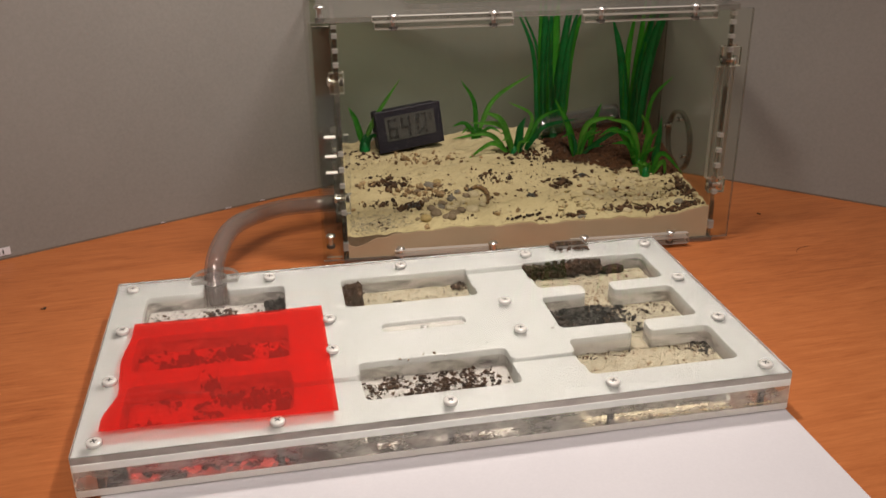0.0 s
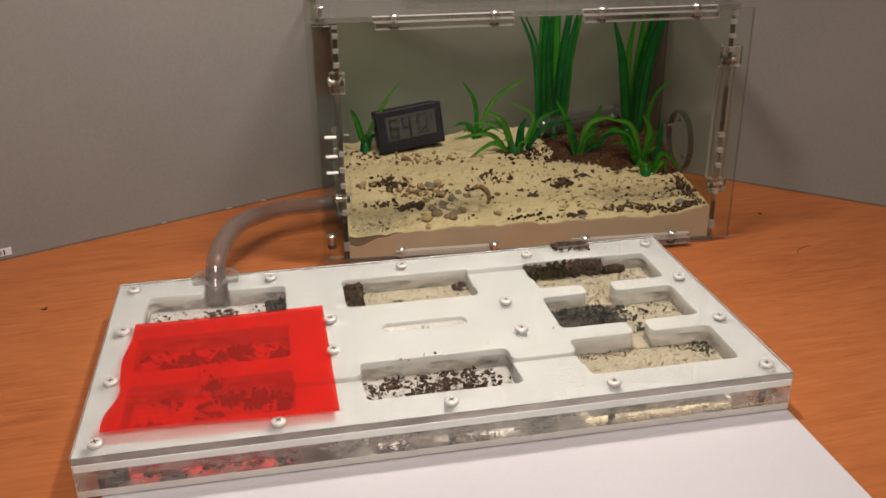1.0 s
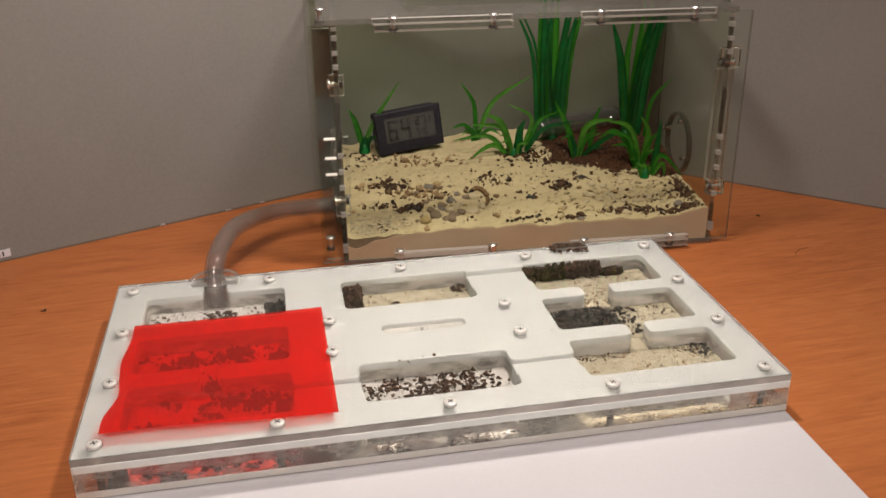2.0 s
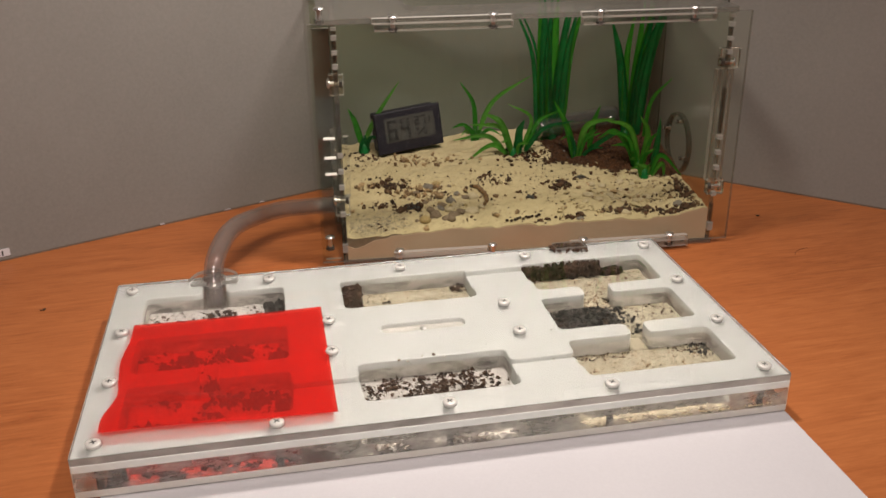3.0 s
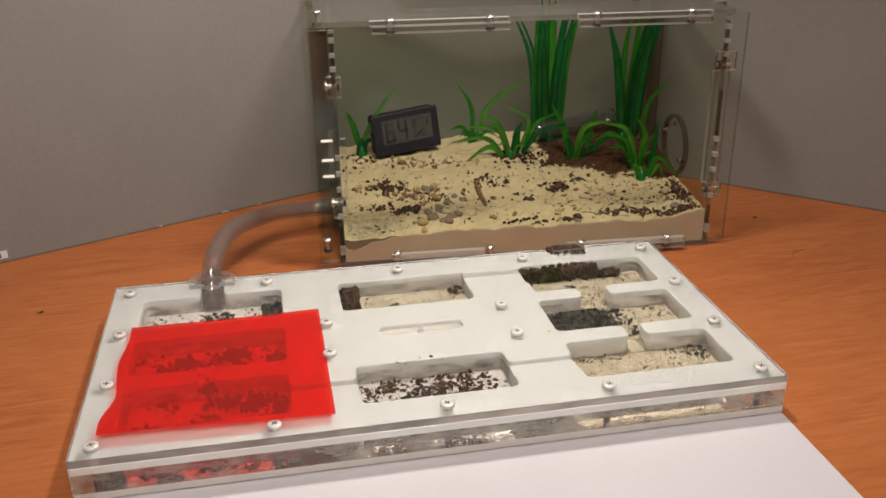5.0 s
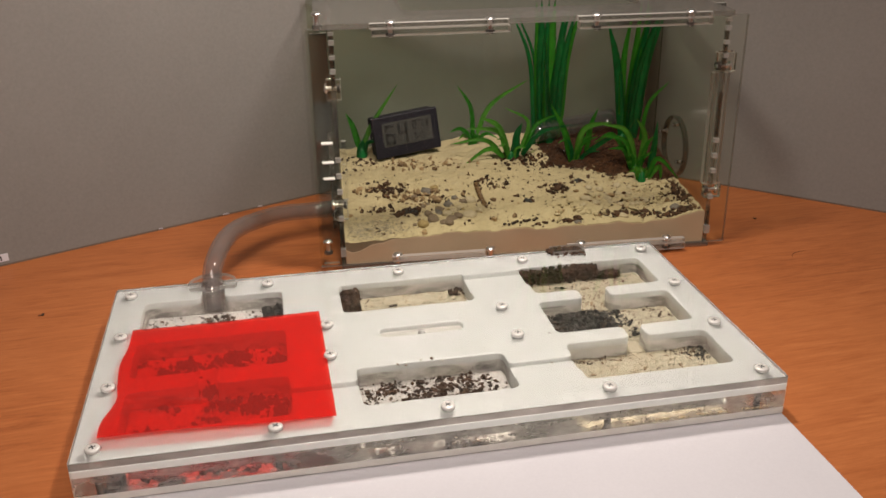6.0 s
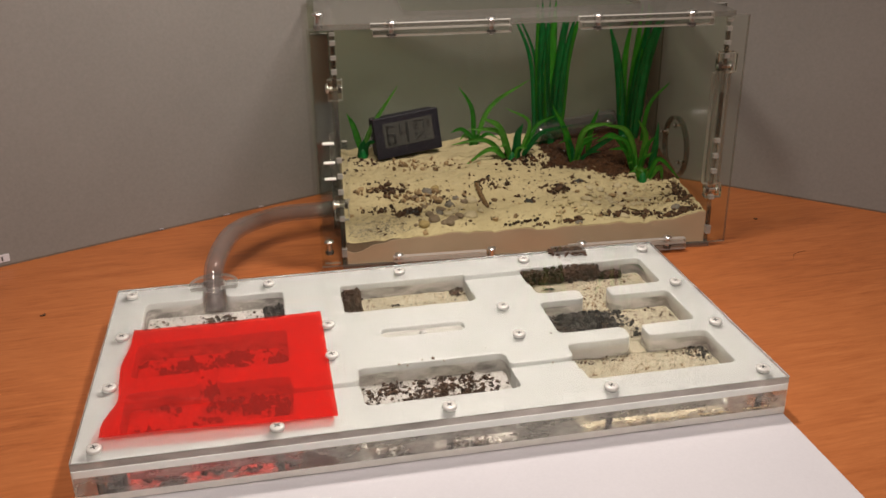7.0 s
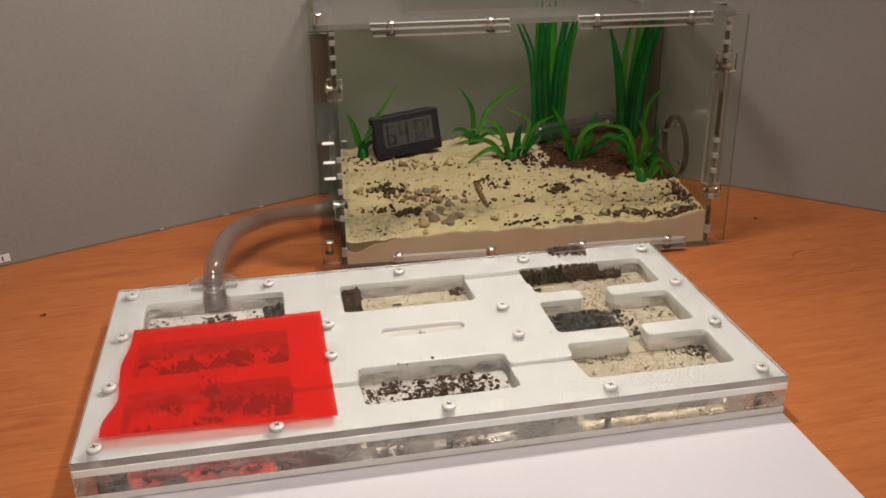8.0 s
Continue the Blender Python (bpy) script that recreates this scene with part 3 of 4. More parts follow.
lumps("debris", scatter(42, 134, 58, 147, 70, 0.5, 1.7, FL, 10, lambda x, y: 1 - abs(y - 0.5)), CRUMB, nest, 10)
lumps("debris", scatter(9, 68, 87, 102, 380, 0.3, 1.8, FL, 13, lambda x, y: max(0, patch(x, y, 5, 1) - 0.35) * 1.6 + 0.05), CRUMB, nest, 13)
lumps("debris", scatter(9, 18, 87, 52, 400, 0.3, 1.8, FL, 14, lambda x, y: (max(0, patch(x, y, 5, 2) - 0.35) * 1.6 + 0.05) * (0.4 + 0.6 * (x > 0.4))), CRUMB, nest, 14)
lumps("debris", scatter(123, 18, 199, 51, 950, 0.3, 1.45, FL, 15, lambda x, y: (0.15 + patch(x, y, 7, 3)) * (1 if x < 0.78 else 0.3)), CRUMB, nest, 15)
lumps("debris", scatter(150, 20, 192, 46, 240, 0.4, 1.5, FL + 0.0006, 43, lambda x, y: patch(x, y, 5, 13)), CRUMB, nest, 43)
lumps("debris", scatter(123, 117, 199, 152, 420, 0.2, 0.7, FC, 16), TAN, nest, 16)
lumps("debris", scatter(123, 117, 199, 152, 260, 0.2, 0.7, FC, 17), CRUMB, nest, 17)
lumps("debris", scatter(122.5, 117, 133, 152, 420, 0.7, 2.2, FC + 0.003, 18, lambda x, y: 1 - 0.8 * x), CRUMB, nest, 18, flat=1.8)
lumps("debris", [(x, y, Z2 - 0.001 + 0.002 * random.Random(i).random(), s_) for i, (x, y, z, s_) in enumerate(scatter(123, 138, 134, 152, 120, 0.7, 1.8, FC, 44))], CRUMB, nest, 44)
lumps("debris", scatter(190, 142, 199, 152, 70, 0.4, 1.4, FC + 0.001, 19), CRUMB, nest, 19)
lumps("debris", [(x, y, FC + (0.001 + 0.008 * random.Random(i).random()) * (1 if x < 0.285 else 0.4), s_) for i, (x, y, z, s_) in enumerate(scatter(237, 146, 301, 152, 900, 0.7, 1.9, FC, 20, lambda x, y: 0.5 + patch(x, y, 3, 5)))], CRUMB, nest, 20, flat=1.2)
lumps("debris", scatter(238, 117, 315, 150, 520, 0.2, 0.7, FC, 21), TAN, nest, 21)
lumps("debris", scatter(238, 117, 315, 150, 240, 0.2, 0.7, FC, 41), CRUMB, nest, 41)
lumps("debris", scatter(236, 69, 286, 103, 1500, 0.3, 1.3, FC + 0.0006, 22, lambda x, y: 1.0 if x < 0.62 else (0.75 - (x - 0.62)) * patch(x, y, 6, 8) * 1.6), ASH, nest, 22)
lumps("debris", scatter(278, 70, 314, 103, 260, 0.2, 0.8, FC, 23), CRUMB, nest, 23)
lumps("debris", scatter(236, 18, 314, 52, 520, 0.2, 0.7, FC, 24), TAN, nest, 24)
lumps("debris", scatter(236, 18, 314, 52, 130, 0.2, 0.6, FC, 42), CRUMB, nest, 42)
lumps("debris", scatter(237, 44, 314, 52.5, 150, 0.2, 0.7, FC, 25, lambda x, y: y * (1.0 if x > 0.7 or x < 0.3 else 0.06)), CRUMB, nest, 25, flat=1.2)
lumps("debris", scatter(300, 36, 314, 52, 120, 0.3, 1.0, FC, 26, lambda x, y: y * x), ASH, nest, 96, flat=0.8)
lumps("debris", scatter(264, 104, 279, 118, 110, 0.2, 0.8, FC, 26), TAN, nest, 26)
lumps("debris", scatter(260, 154, 282, 169, 160, 0.6, 1.6, Z4 + 0.0003, 27, lambda x, y: 0.2 + y, False), CRUMB, nest, 27)
lumps("debris", [(x * MM, y * MM, Z4 + 0.0002, 0.0007) for x, y in ((143, 45), (147, 43), (155, 47), (161, 47.5), (166, 44), (65, 163), (228, 60), (220, 30), (291, 113), (190, 52))], CRUMB, nest, 28)
for k, (x, y, rx, ry, n) in enumerate(((22, 76, 6, 7, 90), (60, 94, 9, 5, 110), (47, 60, 5, 6, 60), (57, 45, 5, 6, 70), (70, 43, 6, 6, 80), (82, 84, 5, 9, 60), (34, 90, 7, 4, 50), (20, 26, 8, 4, 50), (50, 26, 10, 4, 60), (83, 32, 4, 10, 60))):
    r = random.Random(60 + k)
    lumps("debris", [(*across(x + rx * r.gauss(0, 0.45), y + ry * r.gauss(0, 0.45)), FL + 0.0025 * r.random(), MM * r.uniform(0.5, 1.6)) for i in range(n)], CRUMB, nest, 60 + k, flat=1.3)
dark_floor = bmesh.new()
ring = [dark_floor.verts.new((*across(256 + (19 + 4 * noise.noise((k * 0.9, 2.0, 0))) * math.cos(2 * math.pi * k / 28) * (1.05 if math.cos(2 * math.pi * k / 28) < 0 else 1.15),
        86 + 16.0 * math.sin(2 * math.pi * k / 28) * (1 + 0.12 * noise.noise((k * 1.3, 7.0, 0)))), FC + 0.0010)) for k in range(28)]
dark_floor.faces.new(ring)
ext = bmesh.ops.extrude_face_region(dark_floor, geom=dark_floor.faces[:])
for v in [g for g in ext["geom"] if isinstance(g, bmesh.types.BMVert)]:
    v.co.z -= 0.0006
bmesh.ops.recalc_face_normals(dark_floor, faces=dark_floor.faces[:])
lumps("debris", scatter(237, 68, 274, 103, 500, 0.5, 2.2, FC + 0.0010, 81, lambda x, y: 0.3 + patch(x, y, 4, 21)), ASH, nest, 81, flat=1.1)
lumps("debris", scatter(240, 68, 280, 103, 160, 0.4, 1.5, FC + 0.0012, 82, lambda x, y: patch(x, y, 5, 22)), CRUMB, nest, 82)
lumps("debris", scatter(238, 68, 280, 103, 90, 0.2, 0.7, FC + 0.0014, 83), TAN, nest, 83)
lumps("debris", [(x, y, FL + 0.004 * random.Random(i).random() ** 2, s_) for i, (x, y, z, s_) in enumerate(scatter(124, 17.5, 198, 20, 260, 0.4, 1.3, FL, 84, lambda x, y: patch(x, y, 6, 23)))], CRUMB, nest, 84)
lumps("debris", [(x, y, FC + 0.003 * random.Random(i).random() ** 2, s_) for i, (x, y, z, s_) in enumerate(scatter(237, 17.5, 313, 20, 220, 0.3, 1.1, FC, 85, lambda x, y: patch(x, y, 6, 24)))], TAN, nest, 85)
lumps("debris", [(x, y, FL + 0.003 * random.Random(i).random(), s_) for i, (x, y, z, s_) in enumerate(scatter(24, 17.5, 34, 21, 90, 0.6, 1.8, FL, 86))], CRUMB, nest, 86)
part("dark_litter", dark_floor, ASH, nest, "dark litter covering the chamber floor")

lumps("debris", scatter(262, -6.4, 328, -5.2, 260, 0.25, 0.7, Z1 + 0.0001, 29, lambda x, y: 0.2 + patch(x, y, 8, 4), False), SAND, nest, 29)
lumps("debris", scatter(8, 8, 86, 16, 60, 0.4, 1.4, Z1 + 0.0002, 30, lambda x, y: patch(x, y, 6, 4), False), CRUMB, nest, 30)

# ---- terrarium of clear acrylic ----
tank = empty("terrarium", BOX, "clear acrylic terrarium bolted from flat sheets", "terrarium")
part("base", pane(0.0, 0.0, 0.0003, 0.261, 0.150, 0.0030), PANE, tank, second=PANE_EDGE)
part("front_panel", pane(-0.014, 0.0, 0.0031, 0.2725, 0.003, 0.163), PANE, tank, second=PANE_EDGE)
part("back_panel", pane(-0.014, 0.147, 0.0031, 0.271, 0.150, 0.163), BACK_PANE, tank, second=PANE_EDGE)
part("side_panel", pane(0.0, 0.0031, 0.0031, 0.003, 0.1469, 0.163), SIDE, tank, second=PANE_EDGE)
part("side_panel", pane(0.258, 0.0031, 0.0031, 0.261, 0.1469, 0.163), SIDE, tank, second=PANE_EDGE)
lid_out = rounded(mm([(-8.8, -4), (261.5, -4), (261.5, 153), (-8.8, 153)]), 2 * MM)
lid_hole = rounded(mm([(50, 37), (214, 37), (214, 118), (50, 118)]), 12 * MM)
part("lid", plate(lid_out, [lid_hole], 0.1631, 0.1665), COVER, tank, "clear lid sheet with a rounded opening", second=PANE_EDGE)


def clamp_bar(u0, u1, z):
    """Two clear bars, one over the other, with frosted sawn edges."""
    bm = bmesh.new()
    box(u0 * MM, -0.0085, z, u1 * MM, -0.0042, z + 0.0032, 0, bm)
    box((u0 + 1.5) * MM, -0.0080, z - 0.0048, (u1 + 0.8) * MM, -0.0004, z - 0.0008, 0, bm)
    bm.normal_update()
    for f in bm.faces:
        f.material_index = 0 if abs(f.normal.y) > 0.5 else 1
    return part("clamp_bar", bm, LID, tank, "clear acrylic clamp bar", second=EDGE)


BOLT = bmesh.new()
lathe([(0.3, 8.1), (1.6, 8.0), (2.9, 7.5), (3.3, 6.9), (3.3, 6.2), (1.5, 6.1), (1.5, 0.4), (1.5, -2.4), (0.4, -2.7)], 16, BOLT, Matrix.Scale(MM, 4))
plain = len(BOLT.faces)
lathe([(1.4, 0.2), (2.9, 0.2), (2.9, -2.0), (1.4, -2.0)], 6, BOLT, Matrix.Scale(MM, 4))
for k, f in enumerate(BOLT.faces):
    f.material_index = 1 if k >= plain else 0
    f.smooth = k < 32
BOLT = mesh_of(BOLT, "bolt", STEEL, DARK_STEEL)


def bolt(m):
    o = new("bolt", BOLT)
    o.parent = tank
    o.matrix_basis = m
    return o


clamp_bar(25, 112, 0.1636)
clamp_bar(156, 244, 0.1636)
for u in (38, 100.5, 169, 231):
    bolt(pose(u * MM, -0.0045, 0.1600))
clamp_bar(34, 98, 0.0078)
clamp_bar(156, 240, 0.0078)
for u in (38, 102, 166, 228):
    bolt(pose(u * MM, -0.0045, 0.0045))
for z in (0.125, 0.046):
    bolt(pose(0.0035, 0.006, z, 0, -90, 0))
for z in (0.129, 0.042):
    bolt(pose(0.2575, 0.004, z, 0, 90, 0))
for u, z in ((-0.0065, 0.168), (-0.0085, 0.0165)):
    bolt(pose(u, 0.004, z - 0.003))
# finger joints, clear blocks and upright bars along the corners
def cast_block(name, u0, d0, z0, u1, d1, z1, shade=False):
    bm = box(u0, d0, z0, u1, d1, z1, 0.0005)
    bm.normal_update()
    # bevel faces are whitened in place of glints
    for f in bm.faces:
        f.material_index = 0 if max(abs(c) for c in f.normal) > 0.95 else 1
    part(name, bm, CAST, tank, second=FROST_GLINT).visible_shadow = shade


def clear_bar(u0, d0, z0, u1, d1, z1, label="clear acrylic clamp bar"):
    bm = box(u0, d0, z0, u1, d1, z1)
    bm.normal_update()
    for f in bm.faces:
        f.material_index = 0 if abs(f.normal.y) > 0.5 else 1
    return part("upright_bar", bm, LID, tank, label, second=EDGE)


for side, u0 in ((-1, -0.0003), (1, 0.2577)):
    # finger joint tabs, paled for the glints on them
    for z, h in ((0.010, 0.006), (0.036, 0.003), (0.055, 0.003), (0.066, 0.003), (0.077, 0.003), (0.135, 0.003), (0.144, 0.0025), (0.153, 0.003), (0.159, 0.002)):
        part("joint_tab", box(u0, -0.0004, z, u0 + 0.0036, 0.0034, z + h, 0.0002), FROST_GLINT, tank)
    # dark tinted strips stand for the shade between the joints
    for z0_, z1_ in ((0.014, 0.030), (0.081, 0.112), (0.1265, 0.1345), (0.1385, 0.1435), (0.147, 0.1525)):
        part("joint_shade", box(u0 + 0.0006, 0.0008, z0_, u0 + 0.0030, 0.0029, z1_, 0.0002), SLOT_SHADE, tank)
cast_block("nut_plate", -0.0033, 0.0035, 0.117, 0.0063, 0.0085, 0.131)
cast_block("nut_plate", -0.0033, 0.0035, 0.035, 0.0063, 0.0085, 0.049)
cast_block("nut_plate", 0.2560, 0.0035, 0.1245, 0.2690, 0.0095, 0.1380)
cast_block("nut_plate", 0.2560, 0.0035, 0.0355, 0.2680, 0.0095, 0.0460)
clear_bar(0.2540, 0.0036, 0.0462, 0.2573, 0.0082, 0.1243)
clear_bar(0.2622, 0.0036, 0.0462, 0.2655, 0.0082, 0.1243)
clear_bar(0.0040, 0.0036, 0.0492, 0.0072, 0.0078, 0.0900)
# added strip; its whitish edges stand for bright streaks on the corner
clear_bar(-0.0118, 0.0036, 0.0040, -0.0012, 0.0066, 0.1600, "clear acrylic strip added for bright streaks along the corner")
# overhanging end of the front sheet, with white bars painted for its joints' glints
for z in (0.0655, 0.0765, 0.0895):
    part("joint_glint", box(-0.0088, -0.0005, z, -0.0012, 0.0034, z + 0.0012, 0.0003), GLINT_WHITE, tank)
# added bar beside the lid, there to cast a shadow band on the board
cast_block("shadow_bar", 0.2620, 0.030, 0.1585, 0.2700, 0.128, 0.1664, True)


def ring_on_wall(u0, u1, d, z, r0, r1, label):
    m = Matrix.Translation((u0, d, z)) @ pose(0, 0, 0, 0, 90, 0)
    bm = bmesh.new()
    n = 40
    h = u1 - u0
    loops = []
    for r, zz in ((r0, 0), (r1, 0), (r1, h), (r0, h)):
        loops.append([bm.verts.new(m @ Vector((r * math.cos(2 * math.pi * i / n), r * math.sin(2 * math.pi * i / n), zz))) for i in range(n)])
    for a in range(4):
        for i in range(n):
            f = bm.faces.new((loops[a][i], loops[a][(i + 1) % n], loops[(a + 1) % 4][(i + 1) % n], loops[(a + 1) % 4][i]))
            f.material_index = 1 if a in (1, 3) else 0
    return part("port_ring", bm, PANE, tank, label, second=PANE_EDGE)


ring_on_wall(-0.004, -0.0001, 0.064, 0.0215, 0.0062, 0.0150, "clear port ring")
ring_on_wall(-0.004, -0.0001, 0.082, 0.050, 0.0218, 0.0235, "clear port ring")
ring_on_wall(0.2611, 0.2650, 0.082, 0.050, 0.0218, 0.0235, "clear port ring")
for a in (20, 110, 200, 290):
    bolt(Matrix.Translation((0.259, 0.082 + 0.020 * math.cos(math.radians(a)), 0.050 + 0.020 * math.sin(math.radians(a)))) @ pose(0, 0, 0, 0, 90, 0) @ Matrix.Scale(0.6, 4))

# ---- hose ----
hose_path = spline([(0.0476, 0.1500, 0.0090), (0.0474, 0.1552, 0.0165), (0.0472, 0.1625, 0.0248), (0.0490, 0.1725, 0.0330), (0.0553, 0.1990, 0.0365), (0.0638, 0.2247, 0.0340),
                    (0.0767, 0.2506, 0.0285), (0.0927, 0.2685, 0.0250), (0.1132, 0.2775, 0.0222), (0.1325, 0.2800, 0.0215)], 7)
hose = empty("hose", pose(0, 0, 0), "clear grey vinyl hose from the nest to the terrarium", "hose")
part("hose_wall", sweep(hose_path, 0.0059, 20, closed_ends=False), HOSE, hose, soft=True)
part("hose_bore", sweep(hose_path, 0.0043, 16, closed_ends=False), HOSE, hose, soft=True)

rnd = random.Random(14)
lumps("crumbs_inside", [(p.x + rnd.uniform(-1, 1) * MM, p.y + rnd.uniform(-1, 1) * MM, p.z - 0.0036 + rnd.uniform(0, 0.5) * MM, rnd.uniform(0.25, 0.75) * MM)
                        for p in hose_path[44:62] for k in range(3)], CRUMB, hose, 14)

# ---- sand, soil and stones ----
def sand_z(u, d):
    z = 20 + 27 * (max(d, 0) / 145) ** 0.9
    z += 5 * math.exp(-((u - 255) / 18) ** 2 - ((d - 5) / 25) ** 2)
    z += 4 * math.exp(-((u - 118) / 30) ** 2 - ((d - 75) / 22) ** 2) + 3 * math.exp(-((u - 140) / 16) ** 2 - ((d - 78) / 11) ** 2)
    z -= 3 * math.exp(-((u - 10) / 30) ** 2 - ((d - 20) / 30) ** 2)
    z -= 5.5 / (1 + math.exp(-(d - 127) / 5)) / (1 + math.exp((u - 92) / 6))
    z += 1.5 * noise.noise((u * 0.045, d * 0.06, 1.0)) + 1.6 * noise.noise((u * 0.13, d * 0.17, 4.0)) + 0.45 * noise.noise((u * 0.5, d * 0.5, 9.0))
    return z


def soil_amount(u, d):
    """How far the brown soil covers the sand, about 0 at its margin."""
    front = 86 - 0.36 * (u - 172) + 7 * noise.noise((u * 0.06, d * 0.06, 20.0))
    left = 164 + 0.12 * (d - 100) + 8 * noise.noise((u * 0.05, d * 0.05, 30.0))
    return min((d - front) / 14, (u - left) / 12, 1.0)


def heightfield(u0, d0, u1, d1, nu, nd, height, bottom):
    bm = bmesh.new()
    g = [[bm.verts.new((MM * (u0 + (u1 - u0) * i / nu), MM * (d0 + (d1 - d0) * j / nd), MM * height(u0 + (u1 - u0) * i / nu, d0 + (d1 - d0) * j / nd)))
          for j in range(nd + 1)] for i in range(nu + 1)]
    for i in range(nu):
        for j in range(nd):
            bm.faces.new((g[i][j], g[i + 1][j], g[i + 1][j + 1], g[i][j + 1]))
    rim = [e for e in bm.edges if len(e.link_faces) == 1]
    ext = bmesh.ops.extrude_edge_only(bm, edges=rim)
    for v in [q for q in ext["geom"] if isinstance(q, bmesh.types.BMVert)]:
        v.co.z = bottom * MM
    return bm


whole("sand_bed", heightfield(3.3, 3.75, 257.7, 146.7, 150, 86, sand_z, 3.1), SAND, BOX, "pale beige sand bed sloping up inside the terrarium", "sand", kind="stuff")
whole("loam_layer", heightfield(3.2, 3.15, 257.8, 3.7, 120, 1, lambda u, d: sand_z(u, 3.75) - 0.5 - 0.9 * abs(noise.noise((u * 0.05, 0, 60.0))) - 6 * math.exp(-((u - 8) / 14) ** 2), 3.1), LOAM, BOX, "damp pinkish loam layer against the front glass", "soil", kind="stuff")
whole("damp_band", heightfield(3.3, 3.71, 74, 3.745, 60, 1, lambda u, d: sand_z(u, 3.75) - 0.1 - 2.5 * max(0, (u - 45) / 29), 3.1), DAMP, BOX, "dark damp sand stain against the front glass", "sand", kind="stuff")
whole("soil_patch", heightfield(150, 42, 257.6, 146.6, 120, 110, lambda u, d: sand_z(u, d) + 3.2 * max(-1.2, min(1, 1.4 * soil_amount(u, d))) + 1.0 * noise.noise((u * 0.4, d * 0.4, 40.0)), 12),
      SOIL, BOX, "dark brown fibrous soil heaped behind the sand", "soil", kind="stuff")


def on_sand(spots_ud, s0, s1, seed, sink=0.2):
    r = random.Random(seed)
    out = []
    for u, d in spots_ud:
        s = s0 + (s1 - s0) * r.random() ** 2.2
        out.append((u * MM, d * MM, (sand_z(u, d) + s * (0.5 - sink)) * MM, s * MM))
    return out


def cloud(u, d, ru, rd, n, seed):
    r = random.Random(seed)
    pts = [(r.gauss(u, ru), r.gauss(d, rd)) for _ in range(n)]
    return [(a, b) for a, b in pts if 5 < a < 256 and 4.5 < b < 144]


def field(n, seed, favour):
    r = random.Random(seed)
    out = []
    while len(out) < n:
        u, d = r.uniform(5, 256), r.uniform(5, 120)
        if r.random() < favour(u, d):
            out.append((u, d))
    return out


lumps("crumbs", on_sand(field(170, 31, lambda u, d: patch(u / 255, d / 145, 9, 7) * (0.2 if d > 85 else 1)), 0.35, 1.5, 31), CRUMB, None, 31, tag=("dark brown crumbs strewn over the sand", "debris"), m=BOX)
lumps("grey_grit", on_sand(cloud(22, 17, 16, 8, 3200, 35), 0.15, 0.55, 35), GRIT, None, 35, tag=("fine grey grit over the damp sand", "debris"), m=BOX)
lumps("crumbs", on_sand(field(240, 36, lambda u, d: patch(u / 255, d / 145, 12, 9) * (d < 70)), 0.2, 0.7, 36), TAN, None, 36, tag=("fine tan husks over the sand", "debris"), m=BOX)
lumps("crumbs", on_sand(field(120, 32, lambda u, d: (0.2 + 0.8 * (u > 165)) * (d < 60)), 0.5, 2.2, 32), TAN, None, 32, tag=("tan grains and husks strewn over the sand", "debris"), m=BOX)
for k, (u, d, ru, rd, n, s, mt) in enumerate(((50, 32, 5, 2.2, 40, 2.2, CRUMB), (161, 52, 5, 3.5, 40, 1.9, CRUMB), (180, 61, 4, 2.2, 14, 1.4, CRUMB), (138, 38, 2.5, 2, 8, 1.2, CRUMB),
                                             (191, 14, 5, 2, 26, 1.9, CRUMB), (216, 13, 4, 2, 18, 1.9, CRUMB), (240, 9, 8, 2.5, 60, 1.7, CRUMB), (161, 10, 5, 1.5, 18, 1.6, CRUMB),
                                             (250, 32, 4, 14, 90, 1.5, CRUMB), (22, 66, 6, 1.8, 22, 2.0, TAN), (33, 66, 3, 1.6, 14, 1.7, CRUMB), (42, 62, 9, 6, 46, 2.0, CRUMB),
                                             (60, 52, 12, 6, 60, 2.0, TAN), (110, 60, 8, 5, 34, 1.5, CRUMB), (28, 40, 8, 2, 18, 1.6, CRUMB), (155, 84, 12, 6, 30, 1.6, CRUMB),
                                             (60, 100, 22, 5, 50, 1.9, TAN), (18, 108, 7, 8, 26, 1.6, CRUMB), (145, 98, 10, 6, 50, 1.8, SOIL))):
    lumps("crumb_heap", on_sand(cloud(u, d, ru, rd, round(n * 1.7), 50 + k), 0.6, s * 1.15, 60 + k, 0.0), mt, None, 70 + k, 0.9, (("small heap of dark brown crumbs on the sand" if mt != TAN else "small heap of tan grit on the sand"), "debris"), BOX)
lumps("soil_crumbs", [(u * MM, d * MM, (sand_z(u, d) + 3.2 * max(0, min(1, 1.4 * soil_amount(u, d))) + 0.2) * MM, s * MM) for (u, d, s) in
      [(random.uniform(155, 256), random.uniform(46, 144), random.uniform(0.3, 1.0)) for _ in range(4200)] if soil_amount(u, d) > -0.25], SOIL, None, 33, tag=("loose brown soil crumbs", "soil"), m=BOX)

lumps("sand_clods", on_sand(field(95, 91, lambda u, d: (u > 150) * (8 < d < 66) * patch(u / 255, d / 145, 8, 31)), 0.7, 2.9, 91, 0.1), SAND, None, 91, 0.75, ("small pale clods of caked sand", "sand"), BOX)
lumps("sand_clods", on_sand(field(70, 92, lambda u, d: (d < 100) * patch(u / 255, d / 145, 6, 32)), 0.4, 1.5, 92, 0.1), SAND, None, 92, 0.75, ("small pale clods of caked sand", "sand"), BOX)
